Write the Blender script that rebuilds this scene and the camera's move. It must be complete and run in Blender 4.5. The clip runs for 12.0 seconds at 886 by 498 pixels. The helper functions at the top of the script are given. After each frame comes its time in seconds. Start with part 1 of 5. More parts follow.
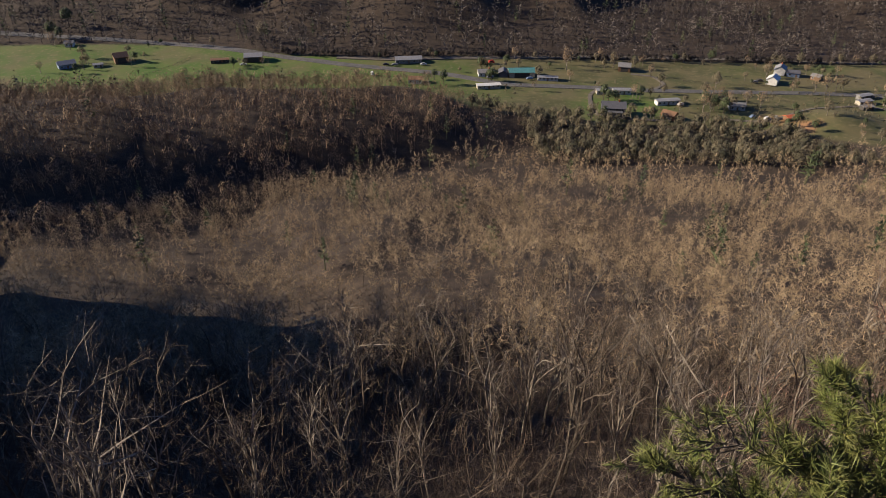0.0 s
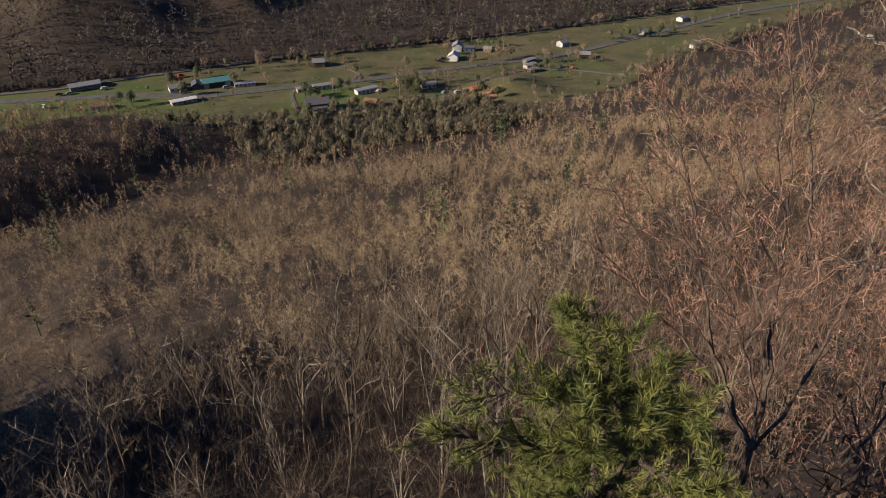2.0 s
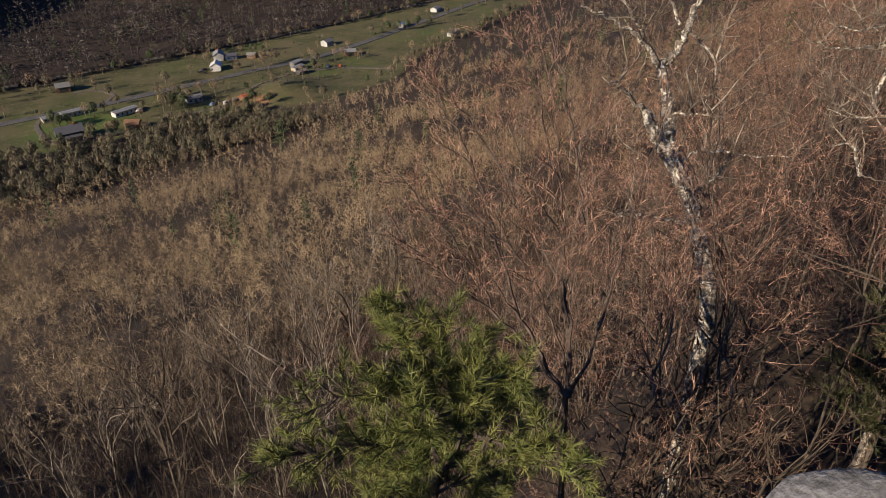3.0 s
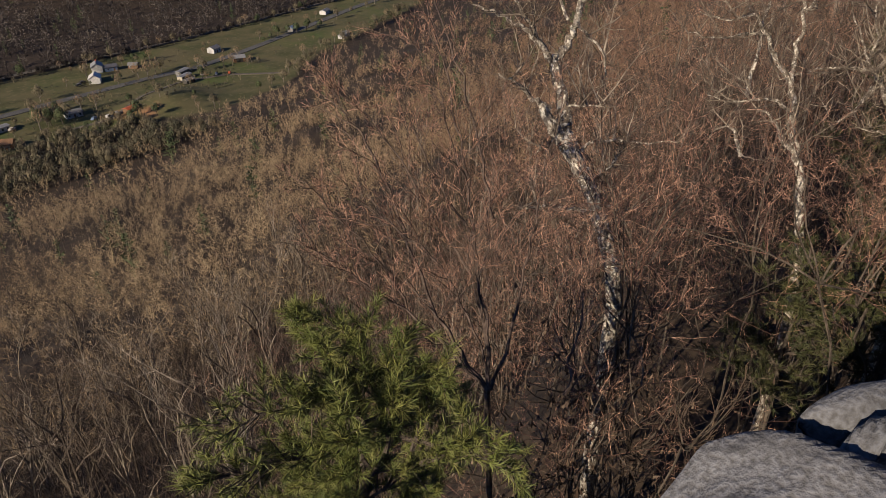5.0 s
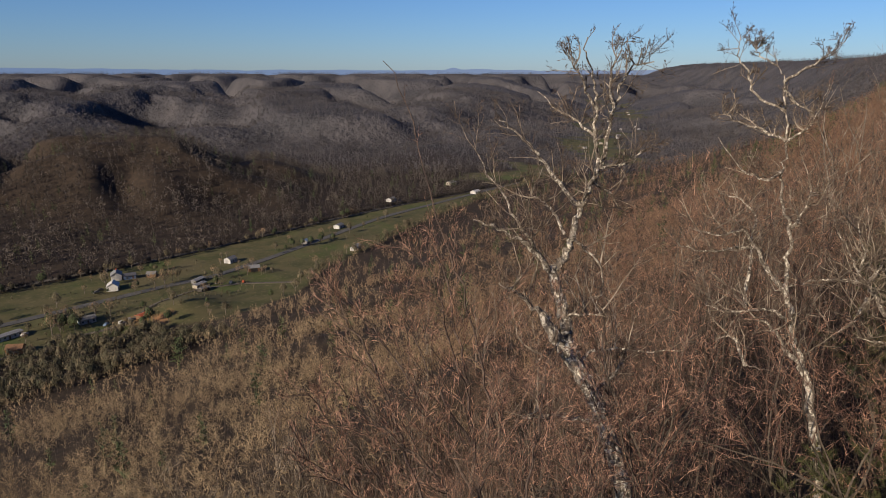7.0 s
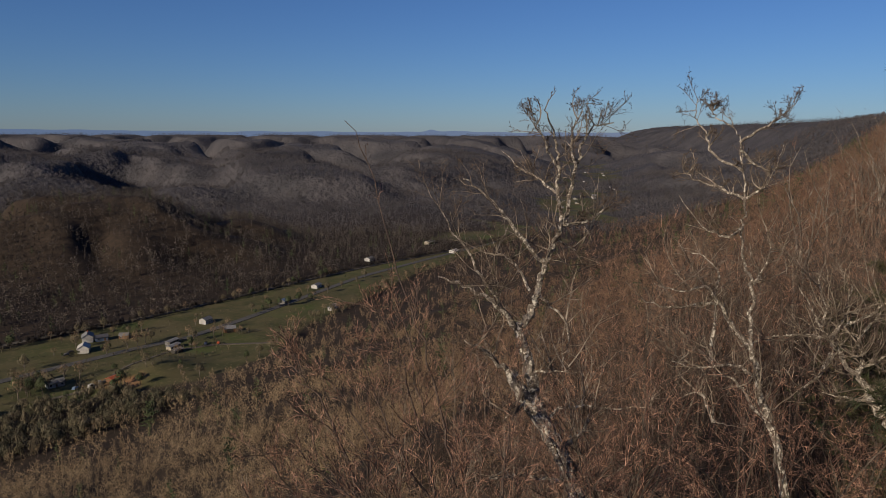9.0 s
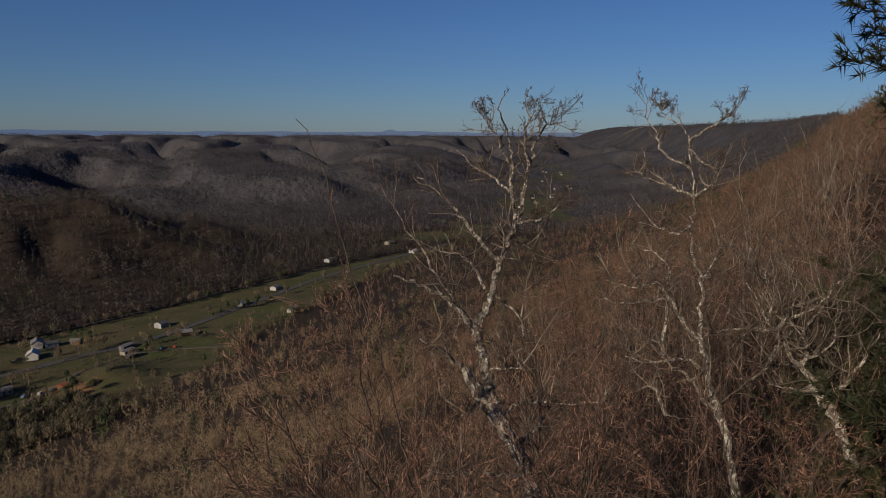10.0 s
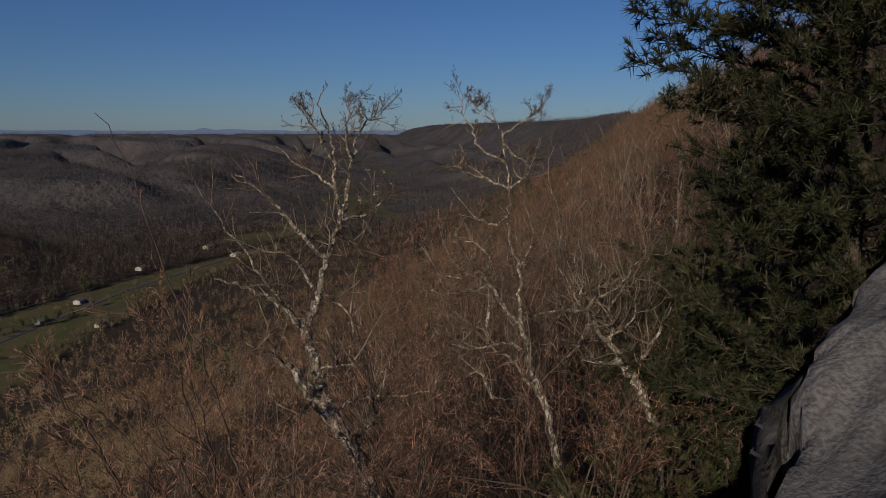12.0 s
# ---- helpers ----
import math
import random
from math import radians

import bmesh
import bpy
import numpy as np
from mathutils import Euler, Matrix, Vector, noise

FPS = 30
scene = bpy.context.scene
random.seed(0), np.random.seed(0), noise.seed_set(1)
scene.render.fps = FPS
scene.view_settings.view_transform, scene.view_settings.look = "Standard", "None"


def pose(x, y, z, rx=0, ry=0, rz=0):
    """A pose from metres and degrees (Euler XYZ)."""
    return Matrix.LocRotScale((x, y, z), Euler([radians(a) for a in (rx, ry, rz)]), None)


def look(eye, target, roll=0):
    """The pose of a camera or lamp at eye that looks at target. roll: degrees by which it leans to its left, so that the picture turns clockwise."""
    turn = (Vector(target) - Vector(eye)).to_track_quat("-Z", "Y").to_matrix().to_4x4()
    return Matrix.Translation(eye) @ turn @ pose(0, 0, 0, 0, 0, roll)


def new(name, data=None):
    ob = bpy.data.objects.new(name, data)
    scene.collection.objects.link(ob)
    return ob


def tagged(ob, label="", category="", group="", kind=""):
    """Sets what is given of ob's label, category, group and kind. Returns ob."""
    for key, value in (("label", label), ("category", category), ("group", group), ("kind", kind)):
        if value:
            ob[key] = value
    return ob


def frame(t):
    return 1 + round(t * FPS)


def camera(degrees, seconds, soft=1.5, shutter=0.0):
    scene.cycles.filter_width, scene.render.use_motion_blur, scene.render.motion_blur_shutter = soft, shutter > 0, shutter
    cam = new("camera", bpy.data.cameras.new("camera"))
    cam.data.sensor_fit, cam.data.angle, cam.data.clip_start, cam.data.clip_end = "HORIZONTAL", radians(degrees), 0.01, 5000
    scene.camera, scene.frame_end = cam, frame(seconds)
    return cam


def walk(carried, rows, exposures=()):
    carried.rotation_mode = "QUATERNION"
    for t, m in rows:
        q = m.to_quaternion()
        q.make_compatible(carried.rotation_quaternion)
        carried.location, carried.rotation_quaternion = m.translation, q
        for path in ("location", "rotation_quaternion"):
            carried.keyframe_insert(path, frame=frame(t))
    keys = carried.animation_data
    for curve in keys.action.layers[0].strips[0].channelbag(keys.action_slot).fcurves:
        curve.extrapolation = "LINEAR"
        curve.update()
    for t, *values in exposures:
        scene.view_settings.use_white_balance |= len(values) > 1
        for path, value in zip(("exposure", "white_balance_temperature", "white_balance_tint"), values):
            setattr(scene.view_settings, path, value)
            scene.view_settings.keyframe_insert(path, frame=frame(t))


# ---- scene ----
# ---- the camera and its way ----
EYE = Vector((0.0, 0.0, 145.0))
cam = camera(64.44, 12.0, soft=0.62, shutter=0.06)
# seconds, turn from +y to the left, tilt, lean (degrees)
WAY = [
    (0.0, -6.43, -30.86, 0.39), (0.5, -12.42, -30.82, -0.04), (1.0, -18.37, -30.84, -0.19), (1.5, -24.47, -30.86, -0.37),
    (2.0, -30.94, -30.9, -0.31), (2.5, -39.36, -30.99, -0.55), (3.0, -49.8, -31.05, -0.45), (3.2, -52.12, -31.04, -0.49),
    (5.0, -58.61, -31.04, -0.12), (5.5, -58.5, -30.82, -0.26), (6.0, -58.41, -27.98, -0.18), (6.5, -58.29, -22.03, -0.09),
    (7.0, -58.02, -14.2, 0.06), (7.2, -57.92, -11.82, 0.18), (8.8, -58.51, -9.19, 0.4), (9.0, -59.78, -9.37, 0.2),
    (9.5, -61.31, -9.33, 0.34), (10.0, -63.07, -9.36, 0.2), (10.5, -66.79, -9.46, -0.1), (11.0, -69.74, -9.49, -0.1),
    (11.5, -72.66, -9.49, -0.06), (12.0, -77.35, -9.5, 0.0),
]


# seconds, drift to the side and upwards (metres)
DRIFT = [(0.0, -0.18, 0.06), (1.5, -0.22, 0.06), (3.0, -0.28, 0.06), (5.0, -0.33, 0.06), (6.0, -0.29, 0.06), (7.2, -0.25, 0.05), (8.8, -0.10, 0.03), (9.5, 0.0, 0.02), (12.0, 0.0, -0.02)]
SIDE = Vector((0.3746, -0.927, 0.0))


def drifted(t):
    """The drone hangs in the air and drifts by a hand's width or two."""
    at = [row[0] for row in DRIFT]
    return EYE + SIDE * float(np.interp(t, at, [row[1] for row in DRIFT])) + Vector((0, 0, float(np.interp(t, at, [row[2] for row in DRIFT]))))


def hover(t, turn, tilt, lean):
    return pose(*drifted(t), 90 + tilt, 0, turn) @ pose(0, 0, 0, 0, 0, lean)


EXPOSURES = [(0.0, 1.38), (2.5, 1.08), (6.0, 0.74), (7.2, 0.64), (8.8, 0.22), (9.5, -0.08), (12.0, -0.4)]
walk(cam, [(t, hover(t, a, b, c)) for t, a, b, c in WAY], EXPOSURES)

# ---- sky and sun ----
SUN_ELEVATION, SUN_HEADING = radians(23), radians(-79)     # heading from +y towards +x
world = bpy.data.worlds.new("sky")
scene.world = world
world.use_nodes = True
wn = world.node_tree
sky = wn.nodes.new("ShaderNodeTexSky")
sky.sky_type, sky.sun_disc = "NISHITA", False
sky.sun_elevation, sky.sun_rotation = SUN_ELEVATION, SUN_HEADING
sky.air_density, sky.dust_density, sky.ozone_density = 1.0, 0.1, 6.0
clear = wn.nodes.new("ShaderNodeMix")          # clear, dry winter air
clear.data_type, clear.blend_type = "RGBA", "MULTIPLY"
clear.inputs[0].default_value, clear.inputs[7].default_value = 1.0, (0.74, 0.9, 1.22, 1)
wn.links.new(sky.outputs[0], clear.inputs[6])
wn.links.new(clear.outputs[2], wn.nodes["Background"].inputs[0])
wn.nodes["Background"].inputs[1].default_value = 0.05
sun = new("sun", bpy.data.lights.new("sun", "SUN"))
sun.data.energy, sun.data.angle, sun.data.color = 5.0, radians(0.5), (1.0, 0.85, 0.67)
to_sun = Vector((math.sin(SUN_HEADING) * math.cos(SUN_ELEVATION), math.cos(SUN_HEADING) * math.cos(SUN_ELEVATION), math.sin(SUN_ELEVATION)))
sun.matrix_world = look((0, 0, 400), Vector((0, 0, 400)) - to_sun)


# ---- materials ----
def surf(name, a, b, scale=4.0, rough=0.9, bump=0.3, fine=8.0, tone=None, spots=None, world_space=False, metal=0.0):
    """A worn natural surface: two colours in broad patches, grain on a second scale, relief; tone: a third colour that the mesh's
    own tone value brings in; spots: a colour and a share for lichen or stains."""
    m = bpy.data.materials.new(name)
    m.use_nodes = True
    t = m.node_tree
    n, l = t.nodes, t.links
    bsdf = n["Principled BSDF"]
    bsdf.inputs["Roughness"].default_value, bsdf.inputs["Metallic"].default_value = rough, metal
    bsdf.inputs["Specular IOR Level"].default_value = 0.25
    place = n.new("ShaderNodeNewGeometry").outputs["Position"] if world_space else n.new("ShaderNodeTexCoord").outputs["Object"]

    def noisy(s, d=5.0, w=0.0):
        o = n.new("ShaderNodeTexNoise")
        o.inputs["Scale"].default_value, o.inputs["Detail"].default_value, o.inputs["Distortion"].default_value = s, d, w
        l.new(place, o.inputs["Vector"])
        return o.outputs["Fac"]

    def ramp(fac, lo, hi):
        o = n.new("ShaderNodeMapRange")
        o.inputs["From Min"].default_value, o.inputs["From Max"].default_value = lo, hi
        l.new(fac, o.inputs["Value"])
        return o.outputs["Result"]

    def mixed(fac, c1, c2, kind="MIX"):
        o = n.new("ShaderNodeMix")
        o.data_type, o.blend_type = "RGBA", kind
        for s, c in (("A", c1), ("B", c2)):
            i = o.inputs[6 if s == "A" else 7]
            if isinstance(c, tuple):
                i.default_value = (*c, 1)
            else:
                l.new(c, i)
        if isinstance(fac, float):
            o.inputs[0].default_value = fac
        else:
            l.new(fac, o.inputs[0])
        return o.outputs[2]

    col = mixed(ramp(noisy(scale, 4.0, 0.4), 0.35, 0.65), a, b)
    if tone:
        at = n.new("ShaderNodeAttribute")
        at.attribute_name = "tone"
        col = mixed(at.outputs["Fac"], col, tone)
    grain = noisy(scale * fine, 6.0)
    dark = mixed(1.0, col, (0.55, 0.53, 0.5), "MULTIPLY")
    col = mixed(ramp(grain, 0.62, 0.35), col, dark)
    if spots:
        col = mixed(ramp(noisy(scale * 2.3, 3.0, 1.0), 0.62 - 0.25 * spots[1], 0.72 - 0.25 * spots[1]), col, spots[0])
    l.new(col, bsdf.inputs["Base Color"])
    if bump:
        b_ = n.new("ShaderNodeBump")
        b_.inputs["Strength"].default_value, b_.inputs["Distance"].default_value = bump, 0.4 / scale
        l.new(grain, b_.inputs["Height"])
        l.new(b_.outputs["Normal"], bsdf.inputs["Normal"])
    return m


TWIGS = surf("grey_brown_twigs", (0.19, 0.135, 0.083), (0.285, 0.2, 0.12), 0.05, 0.9, 0, 9, tone=(0.085, 0.056, 0.04), world_space=True)
MID_TWIGS = surf("tan_slope_twigs", (0.235, 0.176, 0.106), (0.335, 0.254, 0.155), 0.05, 0.9, 0, 9, tone=(0.13, 0.074, 0.052), world_space=True)
NEAR_TWIGS = surf("brown_slope_twigs", (0.06, 0.041, 0.028), (0.105, 0.074, 0.048), 0.3, 0.9, 0, 9, tone=(0.17, 0.13, 0.09))
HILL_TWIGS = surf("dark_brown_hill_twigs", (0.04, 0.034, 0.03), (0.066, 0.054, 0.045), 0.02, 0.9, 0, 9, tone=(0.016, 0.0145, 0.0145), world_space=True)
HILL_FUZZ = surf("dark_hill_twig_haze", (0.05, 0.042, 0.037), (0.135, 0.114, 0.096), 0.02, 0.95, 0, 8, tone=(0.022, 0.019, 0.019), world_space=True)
# the blue-grey of distant air is put into this twig colour
HAZED_TWIGS = surf("haze_tinted_hill_twigs", (0.062, 0.058, 0.064), (0.092, 0.082, 0.084), 0.004, 0.9, 0, 9, tone=(0.056, 0.053, 0.056), world_space=True)
BARK = surf("grey_bark", (0.05, 0.039, 0.03), (0.1, 0.08, 0.062), 1.6, 0.9, 0.5, 9)
PALE_BARK = surf("pale_lichened_bark", (0.1, 0.082, 0.066), (0.24, 0.205, 0.168), 7.0, 0.85, 0.8, 4, spots=((0.44, 0.4, 0.335), 0.45))
SLOPE_BARK = surf("pale_grey_bark", (0.07, 0.057, 0.046), (0.25, 0.214, 0.174), 0.9, 0.9, 0.3, 7)
RED_SLOPE = surf("red_brown_slope_twigs", (0.04, 0.021, 0.014), (0.085, 0.044, 0.03), 0.3, 0.9, 0, 9, tone=(0.25, 0.14, 0.092))
RED_BARK = surf("red_brown_twig_bark", (0.045, 0.031, 0.025), (0.12, 0.088, 0.07), 4.0, 0.8, 0.2, 5)
NEEDLES = surf("pine_needles", (0.055, 0.074, 0.017), (0.105, 0.128, 0.031), 3.0, 0.6, 0, 5, tone=(0.19, 0.185, 0.055))
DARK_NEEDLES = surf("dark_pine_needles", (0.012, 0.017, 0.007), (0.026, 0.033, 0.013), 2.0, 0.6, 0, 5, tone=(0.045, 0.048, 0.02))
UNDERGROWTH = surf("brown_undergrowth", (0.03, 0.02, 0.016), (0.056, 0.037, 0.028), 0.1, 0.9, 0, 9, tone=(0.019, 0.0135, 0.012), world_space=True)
SHRUBS = surf("grey_green_shrubs", (0.12, 0.1, 0.062), (0.18, 0.145, 0.095), 0.05, 0.9, 0, 9, tone=(0.055, 0.055, 0.033), world_space=True)
FAR_EVERGREEN = surf("dark_evergreen_foliage", (0.03, 0.045, 0.02), (0.055, 0.075, 0.03), 0.3, 0.85, 0, 5, tone=(0.09, 0.1, 0.045), world_space=True)
ROCK = surf("weathered_sandstone", (0.075, 0.077, 0.085), (0.135, 0.134, 0.14), 0.9, 0.9, 0.3, 30, tone=(0.014, 0.013, 0.014), spots=((0.045, 0.044, 0.046), 0.15))


# ---- mesh helpers ----
def tri_mesh(name, v, t, mats, mi=None, tone=None, smooth=False):
    me = bpy.data.meshes.new(name)
    v, t = np.asarray(v, np.float32), np.asarray(t, np.int32)
    me.vertices.add(len(v))
    me.vertices.foreach_set("co", v.ravel())
    me.loops.add(t.size)
    me.loops.foreach_set("vertex_index", t.ravel())
    me.polygons.add(len(t))
    me.polygons.foreach_set("loop_start", np.arange(len(t), dtype=np.int32) * 3)
    if mi is not None:
        me.polygons.foreach_set("material_index", np.asarray(mi, np.int32))
    me.polygons.foreach_set("use_smooth", np.full(len(t), smooth))
    for m in mats if isinstance(mats, (list, tuple)) else [mats]:
        me.materials.append(m)
    if tone is not None:
        me.attributes.new("tone", "FLOAT", "POINT").data.foreach_set("value", np.asarray(tone, np.float32))
    me.update(calc_edges=True)
    return me


def part(name, bm, material, parent, label=""):
    """Links a bmesh, or a mesh that is ready, as one mesh object under a thing or a part."""
    me = bm
    if isinstance(bm, bmesh.types.BMesh):
        me = bpy.data.meshes.new(name)
        bm.to_mesh(me)
        bm.free()
        me.materials.append(material)
    ob = new(name, me)
    ob.parent = parent
    return tagged(ob, label)


class Strands:
    """Collects tubes and slivers of a plant in one mesh."""

    def __init__(self):
        self.v, self.t, self.tone, self.n = [], [], [], 0

    def tube(self, pts, radii, sides=4, tone=0.0):
        pts = np.asarray(pts, float)
        ring, s = [], None
        d = np.gradient(pts, axis=0)
        for p, a, r in zip(pts, d, radii):
            a = a / (np.linalg.norm(a) + 1e-9)
            if s is None:
                s = np.cross(a, (0.31, 0.2, 0.93) if abs(a[2]) < 0.9 else (1, 0.1, 0))
            s = s - a * (a @ s)
            s = s / (np.linalg.norm(s) + 1e-9)
            w = np.cross(a, s)
            k = np.arange(sides) * 2 * np.pi / sides
            ring.append(p + r * (np.cos(k)[:, None] * s + np.sin(k)[:, None] * w))
        v = np.concatenate(ring)
        i = np.arange(sides)
        j = (i + 1) % sides
        t = []
        for k in range(len(pts) - 1):
            o = k * sides
            t += [np.stack([o + i, o + j, o + j + sides], 1), np.stack([o + i, o + j + sides, o + i + sides], 1)]
        self.add(v, np.concatenate(t), tone)

    def slivers(self, base, tip, width, rng, tone=0.0):
        """One thin triangle each from base to tip."""
        base, tip = np.asarray(base, float), np.asarray(tip, float)
        n = len(base)
        d = tip - base
        s = np.cross(d, rng.normal(size=(n, 3)))
        s *= (np.broadcast_to(width, n) / 2 / (np.linalg.norm(s, axis=1) + 1e-9))[:, None]
        v = np.stack([base - s, base + s, tip], 1).reshape(-1, 3)
        self.add(v, np.arange(3 * n).reshape(-1, 3), np.repeat(np.broadcast_to(tone, n), 3))

    def add(self, v, t, tone=0.0):
        self.v.append(v)
        self.t.append(t + self.n)
        self.tone.append(np.broadcast_to(tone, len(v)))
        self.n += len(v)

    def arrays(self):
        return np.concatenate(self.v), np.concatenate(self.t), np.concatenate(self.tone)

    def mesh(self, name, mats):
        v, t, tone = self.arrays()
        return tri_mesh(name, v, t, mats, tone=tone)


def away(turn, rise, dist, eye=EYE):
    """A point seen from the outlook at that turn (degrees to the left of +y), rise and distance."""
    a, e = radians(turn), radians(rise)
    return np.array(eye) + np.array([-math.sin(a) * math.cos(e), math.cos(a) * math.cos(e), math.sin(e)]) * dist


EARLY = drifted(5.0)


def wander(rng, p, d, ln, n=5, curl=0.12, up=0.1):
    pts, d = [np.asarray(p, float)], np.asarray(d, float) / np.linalg.norm(d)
    for _ in range(n - 1):
        d = d + rng.normal(0, curl, 3) + (0, 0, up)
        d /= np.linalg.norm(d)
        pts.append(pts[-1] + d * ln / (n - 1))
    return np.array(pts)


def eased(pts, rng, rough=0.02, per=4):
    """A gnarled line through a few given points."""
    pts = np.asarray(pts, float)
    k = np.linspace(0, len(pts) - 1, (len(pts) - 1) * per + 1)
    out = np.stack([np.interp(k, np.arange(len(pts)), pts[:, c]) for c in range(3)], 1)
    soft = out.copy()
    soft[1:-1] = (out[:-2] + 2 * out[1:-1] + out[2:]) / 4
    return soft + rng.normal(0, rough, soft.shape) * (np.arange(len(soft)) > 0)[:, None]


def branchy(wood, spray, pts, r0, r1, rng, depth, kids, ratio=0.55, twig=0.012, twigs=6, angle=0.75, up=0.35, start=0.25, wide=1.0, coarse=False, ratio2=None):
    """A limb with its boughs and, at the last level, twigs."""
    pts = np.asarray(pts)
    n = len(pts)
    rad = np.linspace(r0, r1, n)
    wood.tube(pts, rad, (5 if coarse else 7) if r0 > 0.08 else (3 if coarse else 5) if r0 > 0.03 else 3)
    total = np.linalg.norm(np.diff(pts, axis=0), axis=1).sum()
    s = np.sort(rng.uniform(start, 1.0, kids))
    for k in s:
        i = min(int(k * (n - 1)), n - 2)
        f = k * (n - 1) - i
        p, t = pts[i] * (1 - f) + pts[i + 1] * f, pts[i + 1] - pts[i]
        t = t / (np.linalg.norm(t) + 1e-9)
        side = np.cross(t, rng.normal(size=3))
        side /= np.linalg.norm(side)
        a = rng.normal(angle, 0.18)
        d = t * math.cos(a) + side * math.sin(a) + np.array([0, 0, up])
        ln = total * ratio * rng.uniform(0.6, 1.15) * (1.15 - 0.55 * k)
        r = (r0 + (r1 - r0) * k) * 0.55
        if depth > 0:
            q = wander(rng, p, d, ln, 4 if coarse else 5, 0.18, up * 0.35)
            branchy(spray if coarse else wood, spray, q, max(r, twig * 0.7), twig * 0.5, rng, depth - 1, min(kids, 8), ratio2 or ratio, twig, twigs, angle, up, 0.2, wide, coarse)
        else:
            q = wander(rng, p, d, ln, 4, 0.2, up * 0.3)
            w = np.linspace(max(min(r, twig), twig * 0.6), twig * 0.35, 4)
            if coarse:
                spray.slivers(q[:3], q[1:] + (q[1:] - q[:3]) * 0.15, twig * np.array([1.2, 1.0, 0.8]), rng, rng.uniform(0, 1))
            else:
                spray.tube(q, w * 0.5, 3, rng.uniform(0, 1))
            u = rng.uniform(0.2, 1.0, twigs) * 3
            j = np.minimum(u.astype(int), 2)
            b = q[j] + (q[j + 1] - q[j]) * (u - j)[:, None]
            v = (q[-1] - q[0]) / (np.linalg.norm(q[-1] - q[0]) + 1e-9) + rng.normal(0, 0.5, (twigs, 3)) * wide + (0, 0, up * 0.5)
            v /= np.linalg.norm(v, axis=1)[:, None]
            e = b + v * (ln * (rng.uniform(0.15, 0.42, twigs) if coarse else rng.uniform(0.25, 0.7, twigs)))[:, None]
            spray.slivers(b, e, twig * rng.uniform(0.5, 0.9, twigs), rng, rng.uniform(0, 1, twigs))
            if not coarse:                       # buds at the tips
                k = max(1, twigs // 3)
                spray.slivers(e[:k] - v[:k] * 0.01, e[:k] + v[:k] * 0.025, twig * 1.6, rng, 0.0)


# ---- the lie of the land ----
def ease(a, b, v):
    t = np.clip((v - a) / (b - a), 0, 1)
    return t * t * (3 - 2 * t)


def waves(x, y, size, seed, octaves=4):
    """Rolling noise between about -1 and 1, from turned sine waves."""
    rng = np.random.default_rng(seed)
    out, amp = 0 * x, 1.0
    for _ in range(octaves):
        for _ in range(3):
            a, p, q = rng.uniform(0, 6.28), rng.uniform(0, 6.28), rng.uniform(0.7, 1.4)
            out = out + amp / 3 * np.sin((x * np.cos(a) + y * np.sin(a)) * 6.28 / size * q + p + 1.3 * np.sin((y * np.cos(a) - x * np.sin(a)) * 3.1 / size + q * 9))
        amp, size = amp * 0.5, size * 0.47
    return out


def ridge(x, y, line):
    """Height over a line of (x, y, z, width)."""
    out = 0 * x
    for (x0, y0, z0, w0), (x1, y1, z1, w1) in zip(line, line[1:]):
        k = np.clip(((x - x0) * (x1 - x0) + (y - y0) * (y1 - y0)) / ((x1 - x0) ** 2 + (y1 - y0) ** 2), 0, 1)
        d = np.hypot(x - x0 - k * (x1 - x0), y - y0 - k * (y1 - y0))
        out = np.maximum(out, (z0 + k * (z1 - z0)) * np.exp(-(d / (w0 + k * (w1 - w0))) ** 4))
    return out


SPUR = [(78, 388, 2, 28), (10, 378, 15, 50), (-84, 345, 25, 72), (-150, 300, 36, 80), (-260, 190, 90, 95), (-420, 0, 150, 130)]
# unseen ridge added out of view so its shadow falls on the near slope
SHADE_RIDGE = [(-330, -60, 210, 110), (-190, 62, 177, 80), (-150, 108, 149, 57)]
VALLEY = [(-900, 760), (-250, 505), (0, 440), (400, 425), (800, 420), (1200, 420), (2400, 800), (3300, 1150)]
HILLS = [(540, 755, 135, 150, 66), (40, 900, 250, 220, 125), (-500, 1000, 330, 240, 150), (330, 1000, 170, 160, 42),
         (1260, 1555, 130, 240, 85), (800, 1500, 150, 260, 62), (610, 1750, 200, 300, 80), (1484, 960, 300, 150, 62), (2010, 960, 300, 160, 52)]
SLOPE_Q = [-6000, -900, -300, -120, -60, -25, 0, 20, 60, 100, 150, 200, 260, 320, 345, 9000]
SLOPE_Z = [100, 120, 190, 180, 166, 150, 128, 113, 88, 66, 46, 30, 13, 2, 0, 0]


def valley_distance(x, y):
    out = 0 * x + 1e9
    for (x0, y0), (x1, y1) in zip(VALLEY, VALLEY[1:]):
        k = np.clip(((x - x0) * (x1 - x0) + (y - y0) * (y1 - y0)) / ((x1 - x0) ** 2 + (y1 - y0) ** 2), 0, 1)
        out = np.minimum(out, np.hypot(x - x0 - k * (x1 - x0), y - y0 - k * (y1 - y0)))
    return out


